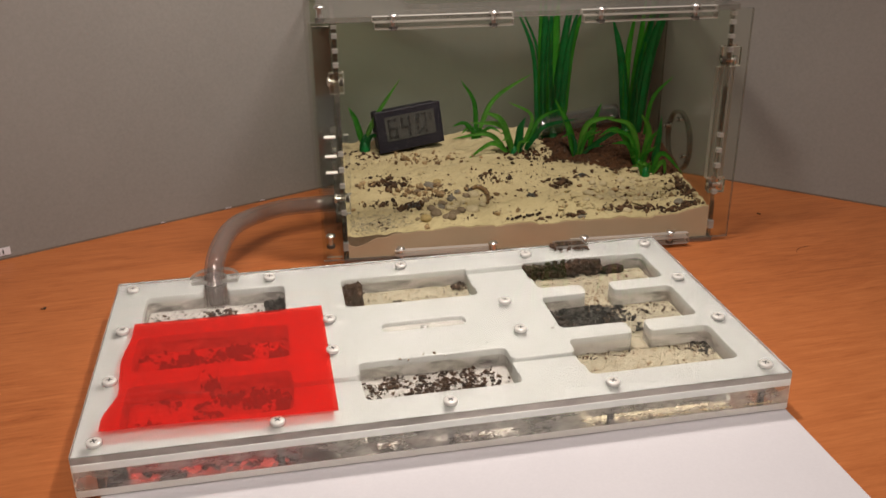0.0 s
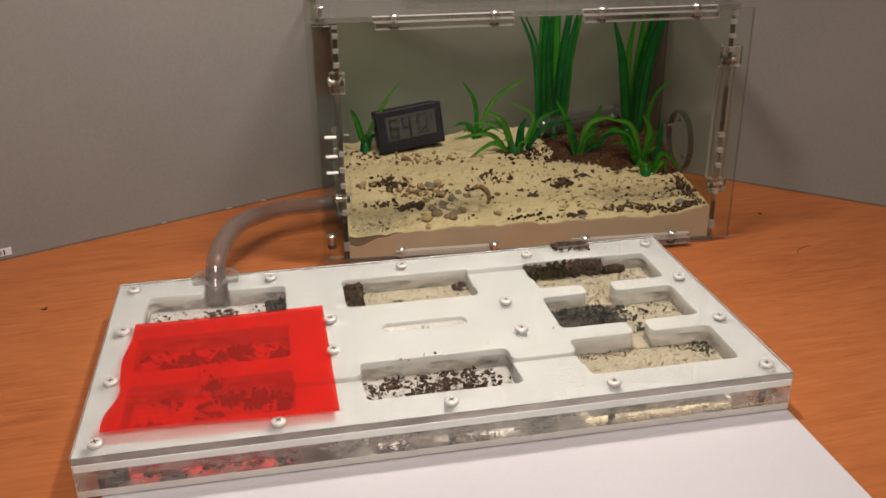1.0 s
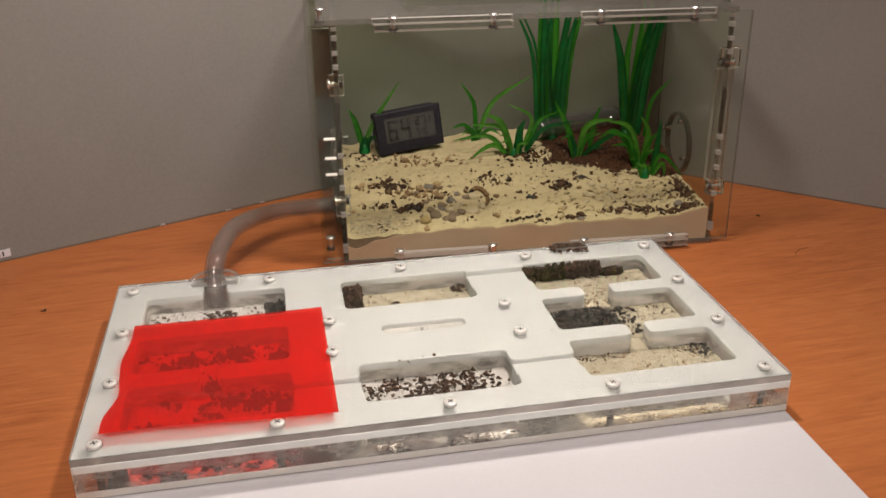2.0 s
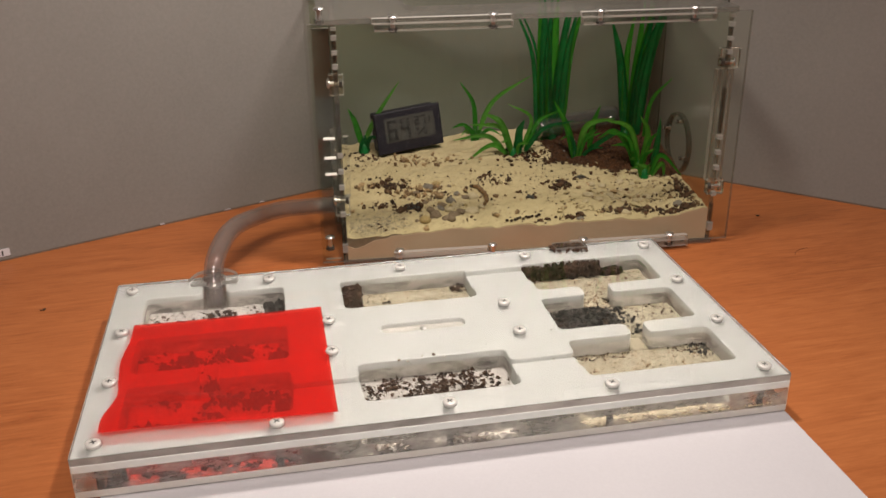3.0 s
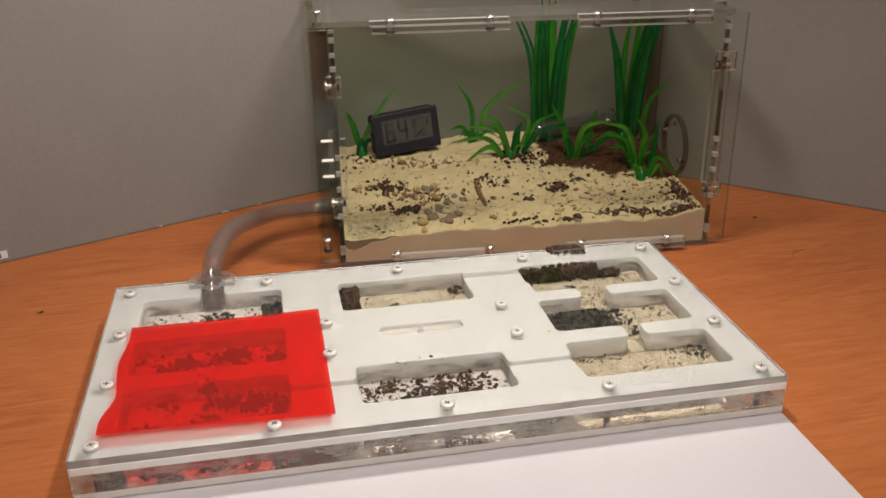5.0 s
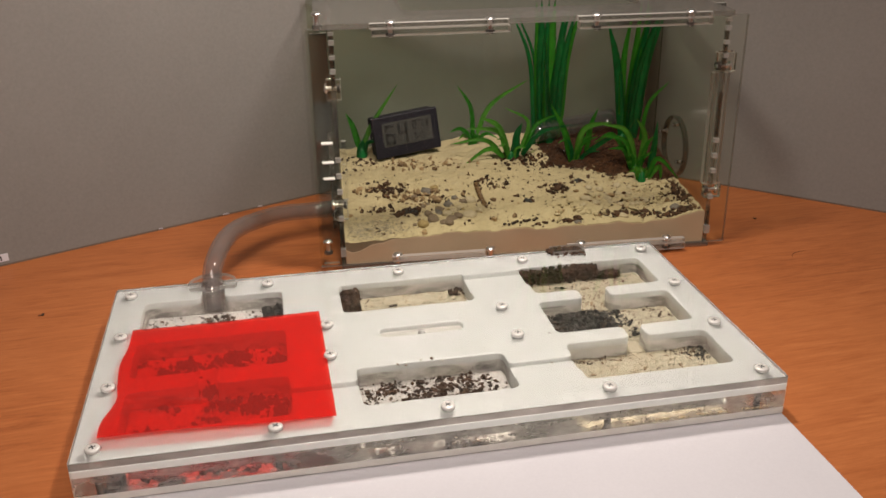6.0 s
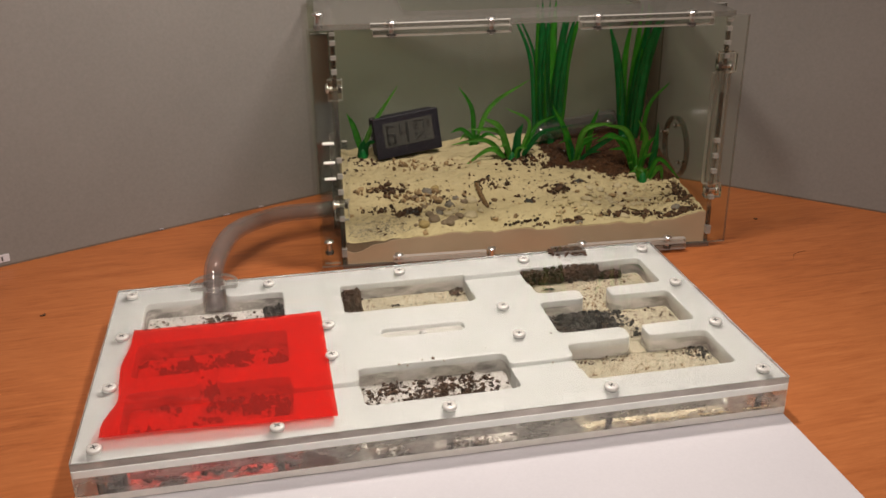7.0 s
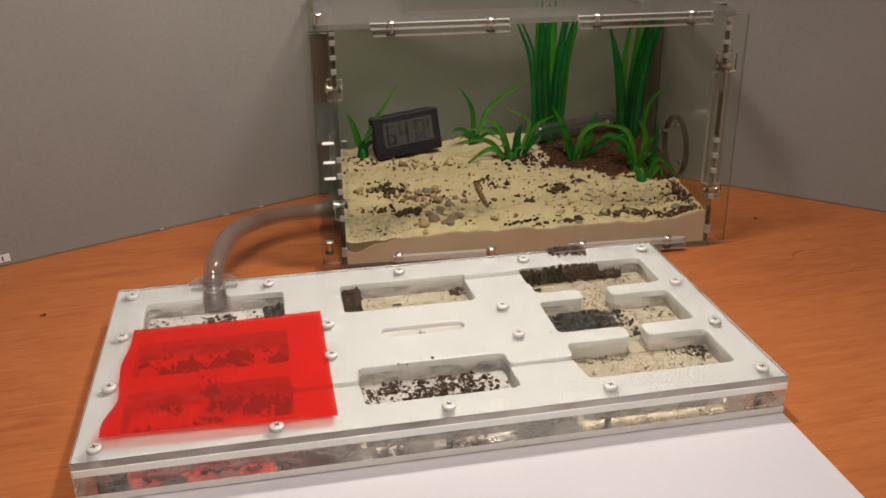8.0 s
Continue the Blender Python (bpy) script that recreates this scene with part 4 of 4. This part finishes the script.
lumps("crumbs", on_sand(field(300, 93, lambda u, d: (0.25 + 0.75 * (u > 120)) * patch(u / 255, d / 145, 11, 33) * (d < 95)), 0.25, 0.95, 93), CRUMB, None, 93, tag=("fine dark brown crumbs strewn over the sand", "debris"), m=BOX)
rnd = random.Random(77)
for k in range(22):
    u, d = rnd.uniform(12, 250), rnd.uniform(8, 74)
    n, sp = rnd.randint(5, 16), rnd.uniform(1.0, 2.6)
    lumps("crumb_heap", on_sand(cloud(u, d, sp * 1.6, sp, n, 300 + k), 0.5, 1.5, 360 + k, 0.0), CRUMB if k % 4 else SOIL, None, 400 + k, 0.8, ("small clump of dark brown crumbs on the sand", "debris"), BOX)
rnd = random.Random(5)
for x, y in ((-0.06, 0.19), (0.449, 0.2405)):
    lumps("crumb", [(x + rnd.uniform(-1, 1) * MM, y + rnd.uniform(-1, 1) * MM, 0.0005, rnd.uniform(0.4, 0.9) * MM) for _ in range(4)], CRUMB, None, rnd.randrange(999), 0.6, ("dark speck of dirt on the table", "debris"))

whole("fibre", sweep(spline([(0.4380, 0.1670, 0.0003), (0.4410, 0.1720, 0.0005), (0.4468, 0.1752, 0.0005), (0.4530, 0.1768, 0.0003)], 6), 0.00011, 6), CRUMB, None, "thin curled dark fibre lying on the table", "fibre")

# black seeds in a row near the front glass
rnd = random.Random(8)
for k in range(11):
    u, d = 115 + k * 2.3 + rnd.uniform(-0.6, 0.6), 9 + 0.35 * k + rnd.uniform(-1.0, 1.0)
    bm = bmesh.new()
    bmesh.ops.create_icosphere(bm, subdivisions=2, radius=0.0012)
    bmesh.ops.scale(bm, vec=(1.15, 0.95, 0.9), verts=bm.verts[:])
    whole("seed", bm, CHITIN, BOX @ pose(u * MM, d * MM, (sand_z(u, d) + 0.7) * MM, 0, 0, rnd.uniform(0, 180)), "small round black seed on the sand", "seed", "seeds near the glass", soft=True)


def pebble_mesh(seed):
    r = random.Random(seed)
    bm = bmesh.new()
    bmesh.ops.create_icosphere(bm, subdivisions=3, radius=1)
    for v in bm.verts:
        v.co *= 1 + 0.22 * noise.noise(v.co * 0.9 + Vector((seed * 3.1, 0, 0))) + 0.06 * noise.noise(v.co * 3 + Vector((seed, 5, 0)))
    bmesh.ops.scale(bm, vec=(r.uniform(0.9, 1.35), r.uniform(0.75, 1.0), r.uniform(0.55, 0.75)), verts=bm.verts[:])
    return bm


PEBBLE_TINTS = [solid("pebble_%s" % nm, a, b, 0.85, scale=260, fine=1100, bump=0.5) for nm, a, b in (
    ("brown", (0.12, 0.085, 0.055), (0.27, 0.20, 0.135)), ("grey", (0.11, 0.095, 0.08), (0.24, 0.21, 0.18)), ("pale", (0.40, 0.33, 0.21), (0.60, 0.51, 0.35)), ("ochre", (0.27, 0.19, 0.075), (0.42, 0.32, 0.15)))]
PEBBLES = [[smooth(mesh_of(pebble_mesh(i), "pebble", t)) for i in range(4)] for t in PEBBLE_TINTS]


def pebble(u, d, size, tint, rnd):
    o = new("pebble", rnd.choice(PEBBLES[tint]))
    o.matrix_basis = BOX @ pose(u * MM, d * MM, (sand_z(u, d) - size * 0.02) * MM, rnd.uniform(-12, 12), rnd.uniform(-12, 12), rnd.uniform(0, 360)) @ Matrix.Scale(size * MM, 4)
    word = ("brown", "grey", "pale cream", "ochre yellow")[tint]
    tagged(o, "smooth %s pebble half sunk in the sand" % word, "pebble", "pebbles on the sand")


rnd = random.Random(21)
for u, d, s, t in ((58, 17, 4.2, 3), (66, 22, 4.2, 0), (73, 17, 3.6, 0), (79, 20, 3.8, 0), (76, 14, 3.4, 0), (63, 27, 3.4, 0), (70, 29, 3.6, 1), (77, 27, 3.5, 2), (84, 24, 3.2, 0), (92, 24, 5.0, 2),
                   (82, 31, 3.0, 2), (87, 34, 2.6, 2), (79, 38, 3.4, 1), (72, 36, 2.6, 0), (90, 42, 3.0, 0), (96, 44, 4.6, 2), (85, 48, 2.6, 1), (66, 60, 4.0, 1), (72, 65, 3.0, 3), (56, 52, 2.8, 0),
                   (61, 40, 2.4, 0), (100, 30, 2.6, 2), (180, 36, 3.6, 2), (186, 30, 3.0, 2), (176, 28, 2.6, 2), (196, 34, 2.8, 2), (204, 28, 3.0, 2), (212, 26, 2.4, 2), (200, 12, 3.6, 2), (194, 48, 3.2, 2),
                   (186, 50, 3.0, 2), (206, 42, 2.8, 2), (214, 40, 2.2, 2), (222, 30, 2.8, 2), (230, 34, 2.2, 2), (208, 52, 3.4, 2), (218, 50, 2.6, 2), (167, 8, 2.6, 1), (240, 16, 3.0, 1)):
    pebble(u, d, s, t, rnd)
for k in range(70):
    u, d = (rnd.gauss(72, 14), rnd.gauss(34, 13)) if k < 42 else (rnd.gauss(205, 18), rnd.gauss(30, 12))
    if 6 < u < 254 and 6 < d < 90:
        pebble(u, d, rnd.uniform(0.7, 1.8), rnd.choice((0, 0, 0, 1, 2, 3)) if k < 42 else 2, rnd)


# dark crumbling lumps of soil
for k, (u, d, s) in enumerate(((138, 39, 3.6), (181, 61, 3.6), (177, 60, 2.4), (162, 52, 3.0), (166, 54, 2.6), (157, 51, 2.2), (48, 33, 3.0), (53, 32, 3.8), (43, 31, 2.4), (200, 16, 2.8), (204, 15, 2.2), (218, 15, 3.2), (186, 44, 2.2), (168, 13, 2.4), (24, 64, 2.6))):
    bm = pebble_mesh(40 + k)
    for v in bm.verts:
        v.co *= 1 + 0.35 * noise.noise(v.co * 2.2 + Vector((k * 7.0, 3.0, 0)))
    whole("soil_lump", bm, SHADE_AND_SOIL if k in (0, 1, 6, 7) else CRUMB, BOX @ pose(u * MM, d * MM, sand_z(u, d) * MM, 0, 0, 47 * k) @ Matrix.Scale(s * MM, 4), "black crumbling lump of soil on the sand" if k in (0, 1, 6, 7) else "dark brown crumbling lump of soil on the sand", "soil lump", "soil lumps on the sand")


# ---- plants ----
def leaf(p0, p1, p2, width, cup=0.25, steps=10):
    """A pointed strap leaf along a curve from p0 through p1 to p2, with a folded midrib."""
    bm = bmesh.new()
    pts = spline([p0, p1, p2], steps)
    n = len(pts) - 1
    prev = None
    facing = Vector((0.15, -1, 0.25)).normalized()
    for i, p in enumerate(pts):
        t = i / n
        way = (pts[min(i + 1, n)] - pts[max(i - 1, 0)]).normalized()
        side = way.cross(facing)
        side = side.normalized() if side.length > 0.05 else Vector((1, 0, 0))
        up = side.cross(way).normalized()
        w = width * 0.5 * min(1, 0.55 + 2.2 * t) * (1 - t ** 2.6) + 0.00012
        row = [bm.verts.new(p + side * w * s + up * (abs(s) * w * cup)) for s in (-1, -0.5, 0, 0.5, 1)]
        if prev:
            for a in range(4):
                bm.faces.new((prev[a], prev[a + 1], row[a + 1], row[a]))
        prev = row
    r = bmesh.ops.solidify(bm, geom=bm.faces[:], thickness=0.0003)
    return bm


def plant(name, u0, d0, z0, leaves, materials, label, reach=0.35, stub=True, blades=6, tall=30):
    ob = empty(name, BOX @ pose(u0 * MM, d0 * MM, z0 * MM), label, "plastic plant", "plastic plants in the terrarium")
    r = random.Random(u0 * 7 + d0)
    for k, (x0, h0, x1, h1, x2, h2, w) in enumerate(leaves):
        dy = r.uniform(-1, 0.6) * reach * (abs(x2 - x0) + 8)
        ex = r.uniform(-1.5, 1.5)
        part("leaf", leaf(Vector((x0, ex * 0.6, h0 - 3)) * MM, Vector((x1, dy * 0.4 + ex, h1)) * MM, Vector((x2, dy + ex, h2)) * MM, w * (0.86 if reach < 0.2 else 1.0) * MM), materials[k % len(materials)], ob, soft=True)
    for k in range(blades):
        side, h = r.choice((-1, 1)) * r.uniform(0.3, 1.0), tall * r.uniform(0.45, 1.0)
        out_ = r.uniform(-0.9, 0.5) * h * 0.5
        part("leaf", leaf(Vector((side * 2, 0, -3)) * MM, Vector((side * h * 0.3, out_ * 0.4, h * 0.62)) * MM, Vector((side * h * 0.85, out_, h * r.uniform(0.55, 1.0))) * MM, r.uniform(2.2, 3.6) * MM), r.choice(materials), ob, soft=True)
    if stub:
        part("stem_base", lathe([(0.5, -4), (3.0, -4), (3.4, 0), (2.6, 3), (2.0, 6), (0.2, 7)], 10, m=Matrix.Scale(MM, 4)), DEEP, ob, soft=True)
    return ob


plant("grass_plant", 22, 121, 43, ((-1, 6, -6, 23, -11, 34, 5), (0, 9, 10, 27, 29, 55, 4), (0, 0, 0, 6, 1, 14, 9)), (MIDLEAF, LEAF, DEEP), "small green plastic grass plant in the sand", blades=2, tall=18)
plant("grass_plant", 112, 130, 45, ((0, 4, -2, 30, -13, 49, 4), (2, 8, 15, 31, 46, 50, 4), (1, 6, -10, 14, -20, 13, 3.4), (2, 4, 10, 9, 19, 6, 3), (0, 4, -6, 9, -12, 5, 3)), (MIDLEAF, LEAF, MIDLEAF), "thin green plastic grass plant with one arching blade", stub=False, blades=5, tall=16)
plant("grass_plant", 137, 100, 40, ((-2, 6, -11, 28, -26, 38, 5.5), (-2, 7, -11, 24, -36, 29, 4.5), (-4, 4, -18, 10, -40, -3, 4), (-5, 4, -20, 16, -47, 13, 4), (4, 3, 4, 19, 8, 30, 7), (7, 9, 13, 30, -6, 43, 3.2), (9, 7, 20, 26, 42, 34, 4), (9, 6, 22, 22, 45, 29, 4)),
      (LEAF, LEAF, LEAF, LEAF, DEEP, LEAF, MIDLEAF, DEEP), "bright green plastic grass plant spreading over the sand")
plant("grass_plant", 185, 91, 38, ((-1, 1, -8, 25, -19, 47, 6), (1, 2, 7, 26, 29, 31, 5.5), (10, 11, 13, 27, 19, 41, 5), (2, 0, 10, 8, 19, 10, 3), (6, 7, 23, 18, 35, 25, 4)), (MIDLEAF, LEAF, MIDLEAF, DEEP, DEEP), "green plastic grass plant at the edge of the soil", stub=False)
plant("grass_plant", 228, 70, 34, ((1, 2, -8, 32, -28, 40, 5), (-2, 5, -10, 26, -27, 31, 4), (-3, 5, -10, 19, -23, 21, 3.6), (2, 6, 5, 29, -2, 43, 5.5), (4, 7, 7, 22, 12, 30, 4), (2, 29, 7, 53, 23, 69, 3.4), (11, 2, 14, 20, 16, 39, 6), (2, 2, -18, 30, -33, 26, 4)),
      (LEAF, MIDLEAF, MIDLEAF, LEAF, MIDLEAF, MIDLEAF, DEEP, MIDLEAF), "bushy green plastic grass plant in the soil")
plant("grass_plant", 229, 57, 32, ((1, 1, -1, 9, -11, 7, 4), (3, 1, 11, 17, 29, 0, 4), (1, 0, 13, 10, 17, -6, 4), (0, -1, -4, 7, -5, 13, 4.5), (3, 0, 7, 8, 9, 15, 4)), (LEAF, MIDLEAF, LEAF), "low bright green plastic grass tuft", blades=4, tall=14)
plant("strap_plant", 174, 125, 46, ((-13, 0, -18, 64, -33, 103, 4.8), (-11, 0, -14, 64, -30, 105, 3.6), (-6, 0, -9, 64, -10, 112, 12), (-1, 0, -2, 63, 1, 112, 13.2), (3, 0, 5, 63, 8, 102, 10.8), (5, 0, 10, 63, 21, 101, 10.8), (1, 0, 3, 54, 13, 106, 8.4), (-8, 0, -12, 60, -14, 110, 8), (4, 0, 9, 66, 17, 104, 7), (-3, 0, -6, 58, -4, 112, 9)),
      (DEEP, DEEP, DEEP, MIDLEAF, DEEP, MIDLEAF, DEEP, MIDLEAF, DEEP, DEEP), "tall dark green plastic plant with strap leaves", 0.1, blades=0)
plant("strap_plant", 233, 120, 44, ((0, 0, -8, 60, -18, 97, 9.6), (-1, 0, -3, 64, 2, 103, 7.2), (4, 0, 5, 50, 9, 111, 10.8), (7, 0, 12, 59, 24, 106, 13.2), (5, 0, 8, 55, 18, 107, 10.8), (8, 0, 11, 50, 14, 111, 9.6), (9, 0, 15, 60, 28, 104, 9), (2, 0, 7, 58, 17, 110, 8)),
      (DEEP, MIDLEAF, MIDLEAF, DEEP, DEEP, MIDLEAF, DEEP, MIDLEAF), "tall dark green plastic plant with broad strap leaves", 0.1, blades=0)

# glass test tube lying on the soil
vial = empty("test_tube", BOX @ pose(0.196, 0.128, 0.0575, 0, 0, 8) @ pose(0, 0, 0, 0, -6, 0), "clear glass test tube lying on the soil", "test tube")
part("tube_wall", sweep([(-0.036 + 0.004 * i, 0, 0) for i in range(19)], lambda t: 0.0075 * min(1, math.sqrt(max(0.02, 1 - max(0, (t - 0.92) / 0.08) ** 2))), 20), GLASS, vial, soft=True)
part("tube_bore", sweep([(-0.035 + 0.004 * i, 0, 0) for i in range(18)], 0.0062, 20), GLASS, vial, soft=True)

# ---- hygrometer ----
hyg = empty("hygrometer", BOX @ pose(0.0586, 0.1170, 0.0445, -6, -5, 13) @ Matrix.Scale(1.12, 4), "small black digital hygrometer half sunk in the sand", "hygrometer")
part("bezel", box(-0.024, -0.003, 0, 0.024, 0, 0.0290, 0.0008, segments=2), PLASTIC, hyg)
part("body", box(-0.0228, 0.0, 0.0012, 0.0228, 0.012, 0.0278, 0.0008), PLASTIC, hyg)
scr = part("screen", box(-0.0175, -0.0034, 0.0075, 0.0185, -0.0031, 0.0245), SCREEN, hyg, "dull grey display")


def seven_segments(digits, x, z, w, h, t, gap=0.0028):
    """Digits of a segment display."""
    seg = {"6": "afgedc", "4": "fgbc", "2": "abged", "7": "abc"}
    bm = bmesh.new()
    for ch in digits:
        at = {"a": (0, h - t, w, h), "g": (0, h / 2 - t / 2, w, h / 2 + t / 2), "d": (0, 0, w, t), "f": (0, h / 2, t, h), "e": (0, 0, t, h / 2), "b": (w - t, h / 2, w, h), "c": (w - t, 0, w, h / 2)}
        for s in seg[ch]:
            a, b, c, d = at[s]
            box(x + a, -0.0038, z + b, x + c, -0.0035, z + d, bm=bm)
        x += w + gap
    return bm


part("digits", seven_segments("64", -0.0155, 0.0092, 0.0066, 0.0136, 0.0016), DIGIT, scr, "large dark digits")
part("digits", seven_segments("27", 0.0045, 0.0172, 0.0032, 0.0058, 0.0008, 0.0014), DIGIT, scr, "small dark digits")
bm = box(0.0148, -0.0038, 0.0172, 0.0162, -0.0035, 0.0220)
part("small_bars", bm, DIGIT, scr)
bm = bmesh.new()
box(0.0050, -0.0038, 0.0128, 0.0068, -0.0035, 0.0146, bm=bm)
box(0.0108, -0.0038, 0.0094, 0.0126, -0.0035, 0.0112, bm=bm)
slash = box(-0.0004, -0.0038, -0.0042, 0.0004, -0.0035, 0.0042)
slash.transform(pose(0.0088, 0, 0.0120, 0, 52, 0))
me = mesh_of(slash, "slash", DIGIT)
bm.from_mesh(me)
part("percent_sign", bm, DIGIT, scr)


# ---- insects ----
def ball(rx, ry, rz, at, bm=None, lean=0.0):
    bm = bm or bmesh.new()
    bmesh.ops.create_uvsphere(bm, u_segments=12, v_segments=8, radius=1, matrix=Matrix.Translation(at) @ pose(0, 0, 0, 0, lean, 0) @ Matrix.Diagonal((rx, ry, rz, 1)))
    return bm


def ant(m, label, s=1.0):
    """An ant that heads along x, with its feet at z 0."""
    ob = empty("ant", m, label, "ant", "ants in the nest")
    k = s * MM
    part("gaster", ball(1.5 * k, 1.05 * k, 0.95 * k, (-2.3 * k, 0, 1.4 * k), lean=-8), CHITIN, ob, soft=True)
    th = ball(1.15 * k, 0.5 * k, 0.55 * k, (0.1 * k, 0, 1.35 * k))
    ball(0.35 * k, 0.3 * k, 0.45 * k, (-1.0 * k, 0, 1.35 * k), th)
    part("thorax", th, CHITIN, ob, soft=True)
    head = part("head", ball(0.85 * k, 0.75 * k, 0.6 * k, (1.8 * k, 0, 1.35 * k), lean=20), CHITIN, ob, soft=True)
    for side in (-1, 1):
        part("antenna", sweep([(2.3 * k, side * 0.3 * k, 1.6 * k), (3.0 * k, side * 0.9 * k, 2.0 * k), (3.9 * k, side * 1.1 * k, 1.3 * k)], 0.09 * k, 5), CHITIN, head)
        for x, dx in ((0.7, 1.4), (0.1, -0.1), (-0.5, -1.5)):
            part("leg", sweep([(x * k, side * 0.3 * k, 1.2 * k), ((x + dx * 0.4) * k, side * 1.2 * k, 1.9 * k), ((x + dx) * k, side * 2.1 * k, 0.7 * k), ((x + dx * 1.4) * k, side * 2.6 * k, 0.05 * k)], 0.12 * k, 5), CHITIN, ob)
    return ob


FLOOR = Z1 + LIFT + 0.0012
ANT_ROWS = []


def walking_ant(stops, label, s=1.0):
    """stops: seconds, x and y in millimetres over the chamber floor, heading."""
    rows = [(t, pose(*across(x, y - 4.0), FLOOR, 0, 0, turn)) for t, x, y, turn in stops]
    ANT_ROWS.append((ant(rows[0][1], label, s), rows))


walking_ant([(0.0, 294, 95, 118), (1.6, 291, 98, 122), (2.8, 280, 112, 122), (3.2, 277, 120, 112), (3.6, 274, 130, 115), (4.4, 269, 137, 135), (5.8, 260, 141, 165), (7.4, 248, 141, 180), (8.0, 243, 141, 184)],
            "small dark brown ant walking through the nest chamber", 0.95)
walking_ant([(0.0, 154.0, 138.3, 175), (1.6, 153.6, 139.0, 178), (2.8, 149.2, 139.4, 184), (3.4, 146.8, 140.2, 188), (4.0, 151.5, 138.2, 200), (4.7, 154.5, 138.0, 205), (5.8, 153.2, 139.5, 195), (8.0, 155.0, 140.5, 190)],
            "small dark brown ant on the speckled chamber floor", 0.85)
walking_ant([(0.0, 44.0, 46.0, 35), (1.6, 45.0, 46.5, 40), (2.8, 47.0, 48.0, 55), (4.0, 47.8, 48.5, 70), (6.0, 48.4, 49.0, 60), (8.0, 48.8, 49.2, 75)], "dark ant under the red film", 1.35)
walking_ant([(0.0, 63.0, 46.5, 140), (2.8, 63.2, 46.8, 144), (5.8, 63.0, 46.5, 138), (8.0, 63.4, 46.6, 142)], "dark ant under the red film", 1.35)

# grub on the sand, in rigid rings
grub = empty("grub", BOX, "ribbed brown grub curled on the sand", "grub")
GRUB_PATHS = ((0.0, ((95, 50), (99, 51.5), (103, 49), (105.5, 44), (106, 37), (104, 31))), (1.5, ((95.5, 49.5), (99, 51.5), (103, 49.5), (105.5, 44.5), (106, 37.5), (104, 31.5))),
              (2.8, ((97.5, 54), (100, 53.5), (103, 49), (105.2, 43.5), (105.4, 37), (103, 31))), (3.2, ((99, 57), (101, 54), (103, 48.5), (105, 43), (105, 37), (102.4, 31))),
              (4.0, ((103, 62), (103, 57), (103, 50), (104, 44), (105, 38), (104, 33))), (8.0, ((102, 62), (102.4, 57), (103.4, 50), (104.4, 44.5), (105.4, 39), (106, 34))))
GRUB_ROWS = []
for k in range(9):
    r = 2.0 * (0.72, 0.85, 0.95, 1, 1, 0.97, 0.92, 0.82, 0.66)[k]
    ring = part("ring", ball(3.0 * MM, r * MM, r * 0.9 * MM, (0, 0, 0)), GRUB if k else CHITIN, grub, soft=True)
    rows = []
    for t, way in GRUB_PATHS:
        pts = spline([(*p, 0) for p in way], 8)
        i = round(k / 8 * (len(pts) - 1))
        p, q = pts[i], pts[min(i + 1, len(pts) - 1)] - pts[max(i - 1, 0)]
        rows.append((t, pose(p.x * MM, p.y * MM, (sand_z(p.x, p.y) + r * 0.75) * MM, 0, 0, math.degrees(math.atan2(q.y, q.x)))))
    ring.matrix_basis = rows[0][1]
    GRUB_ROWS.append((ring, rows))


# ---- motions ----
def motions():
    for thing, rows in ANT_ROWS + GRUB_ROWS:
        walk(thing, rows)


motions()
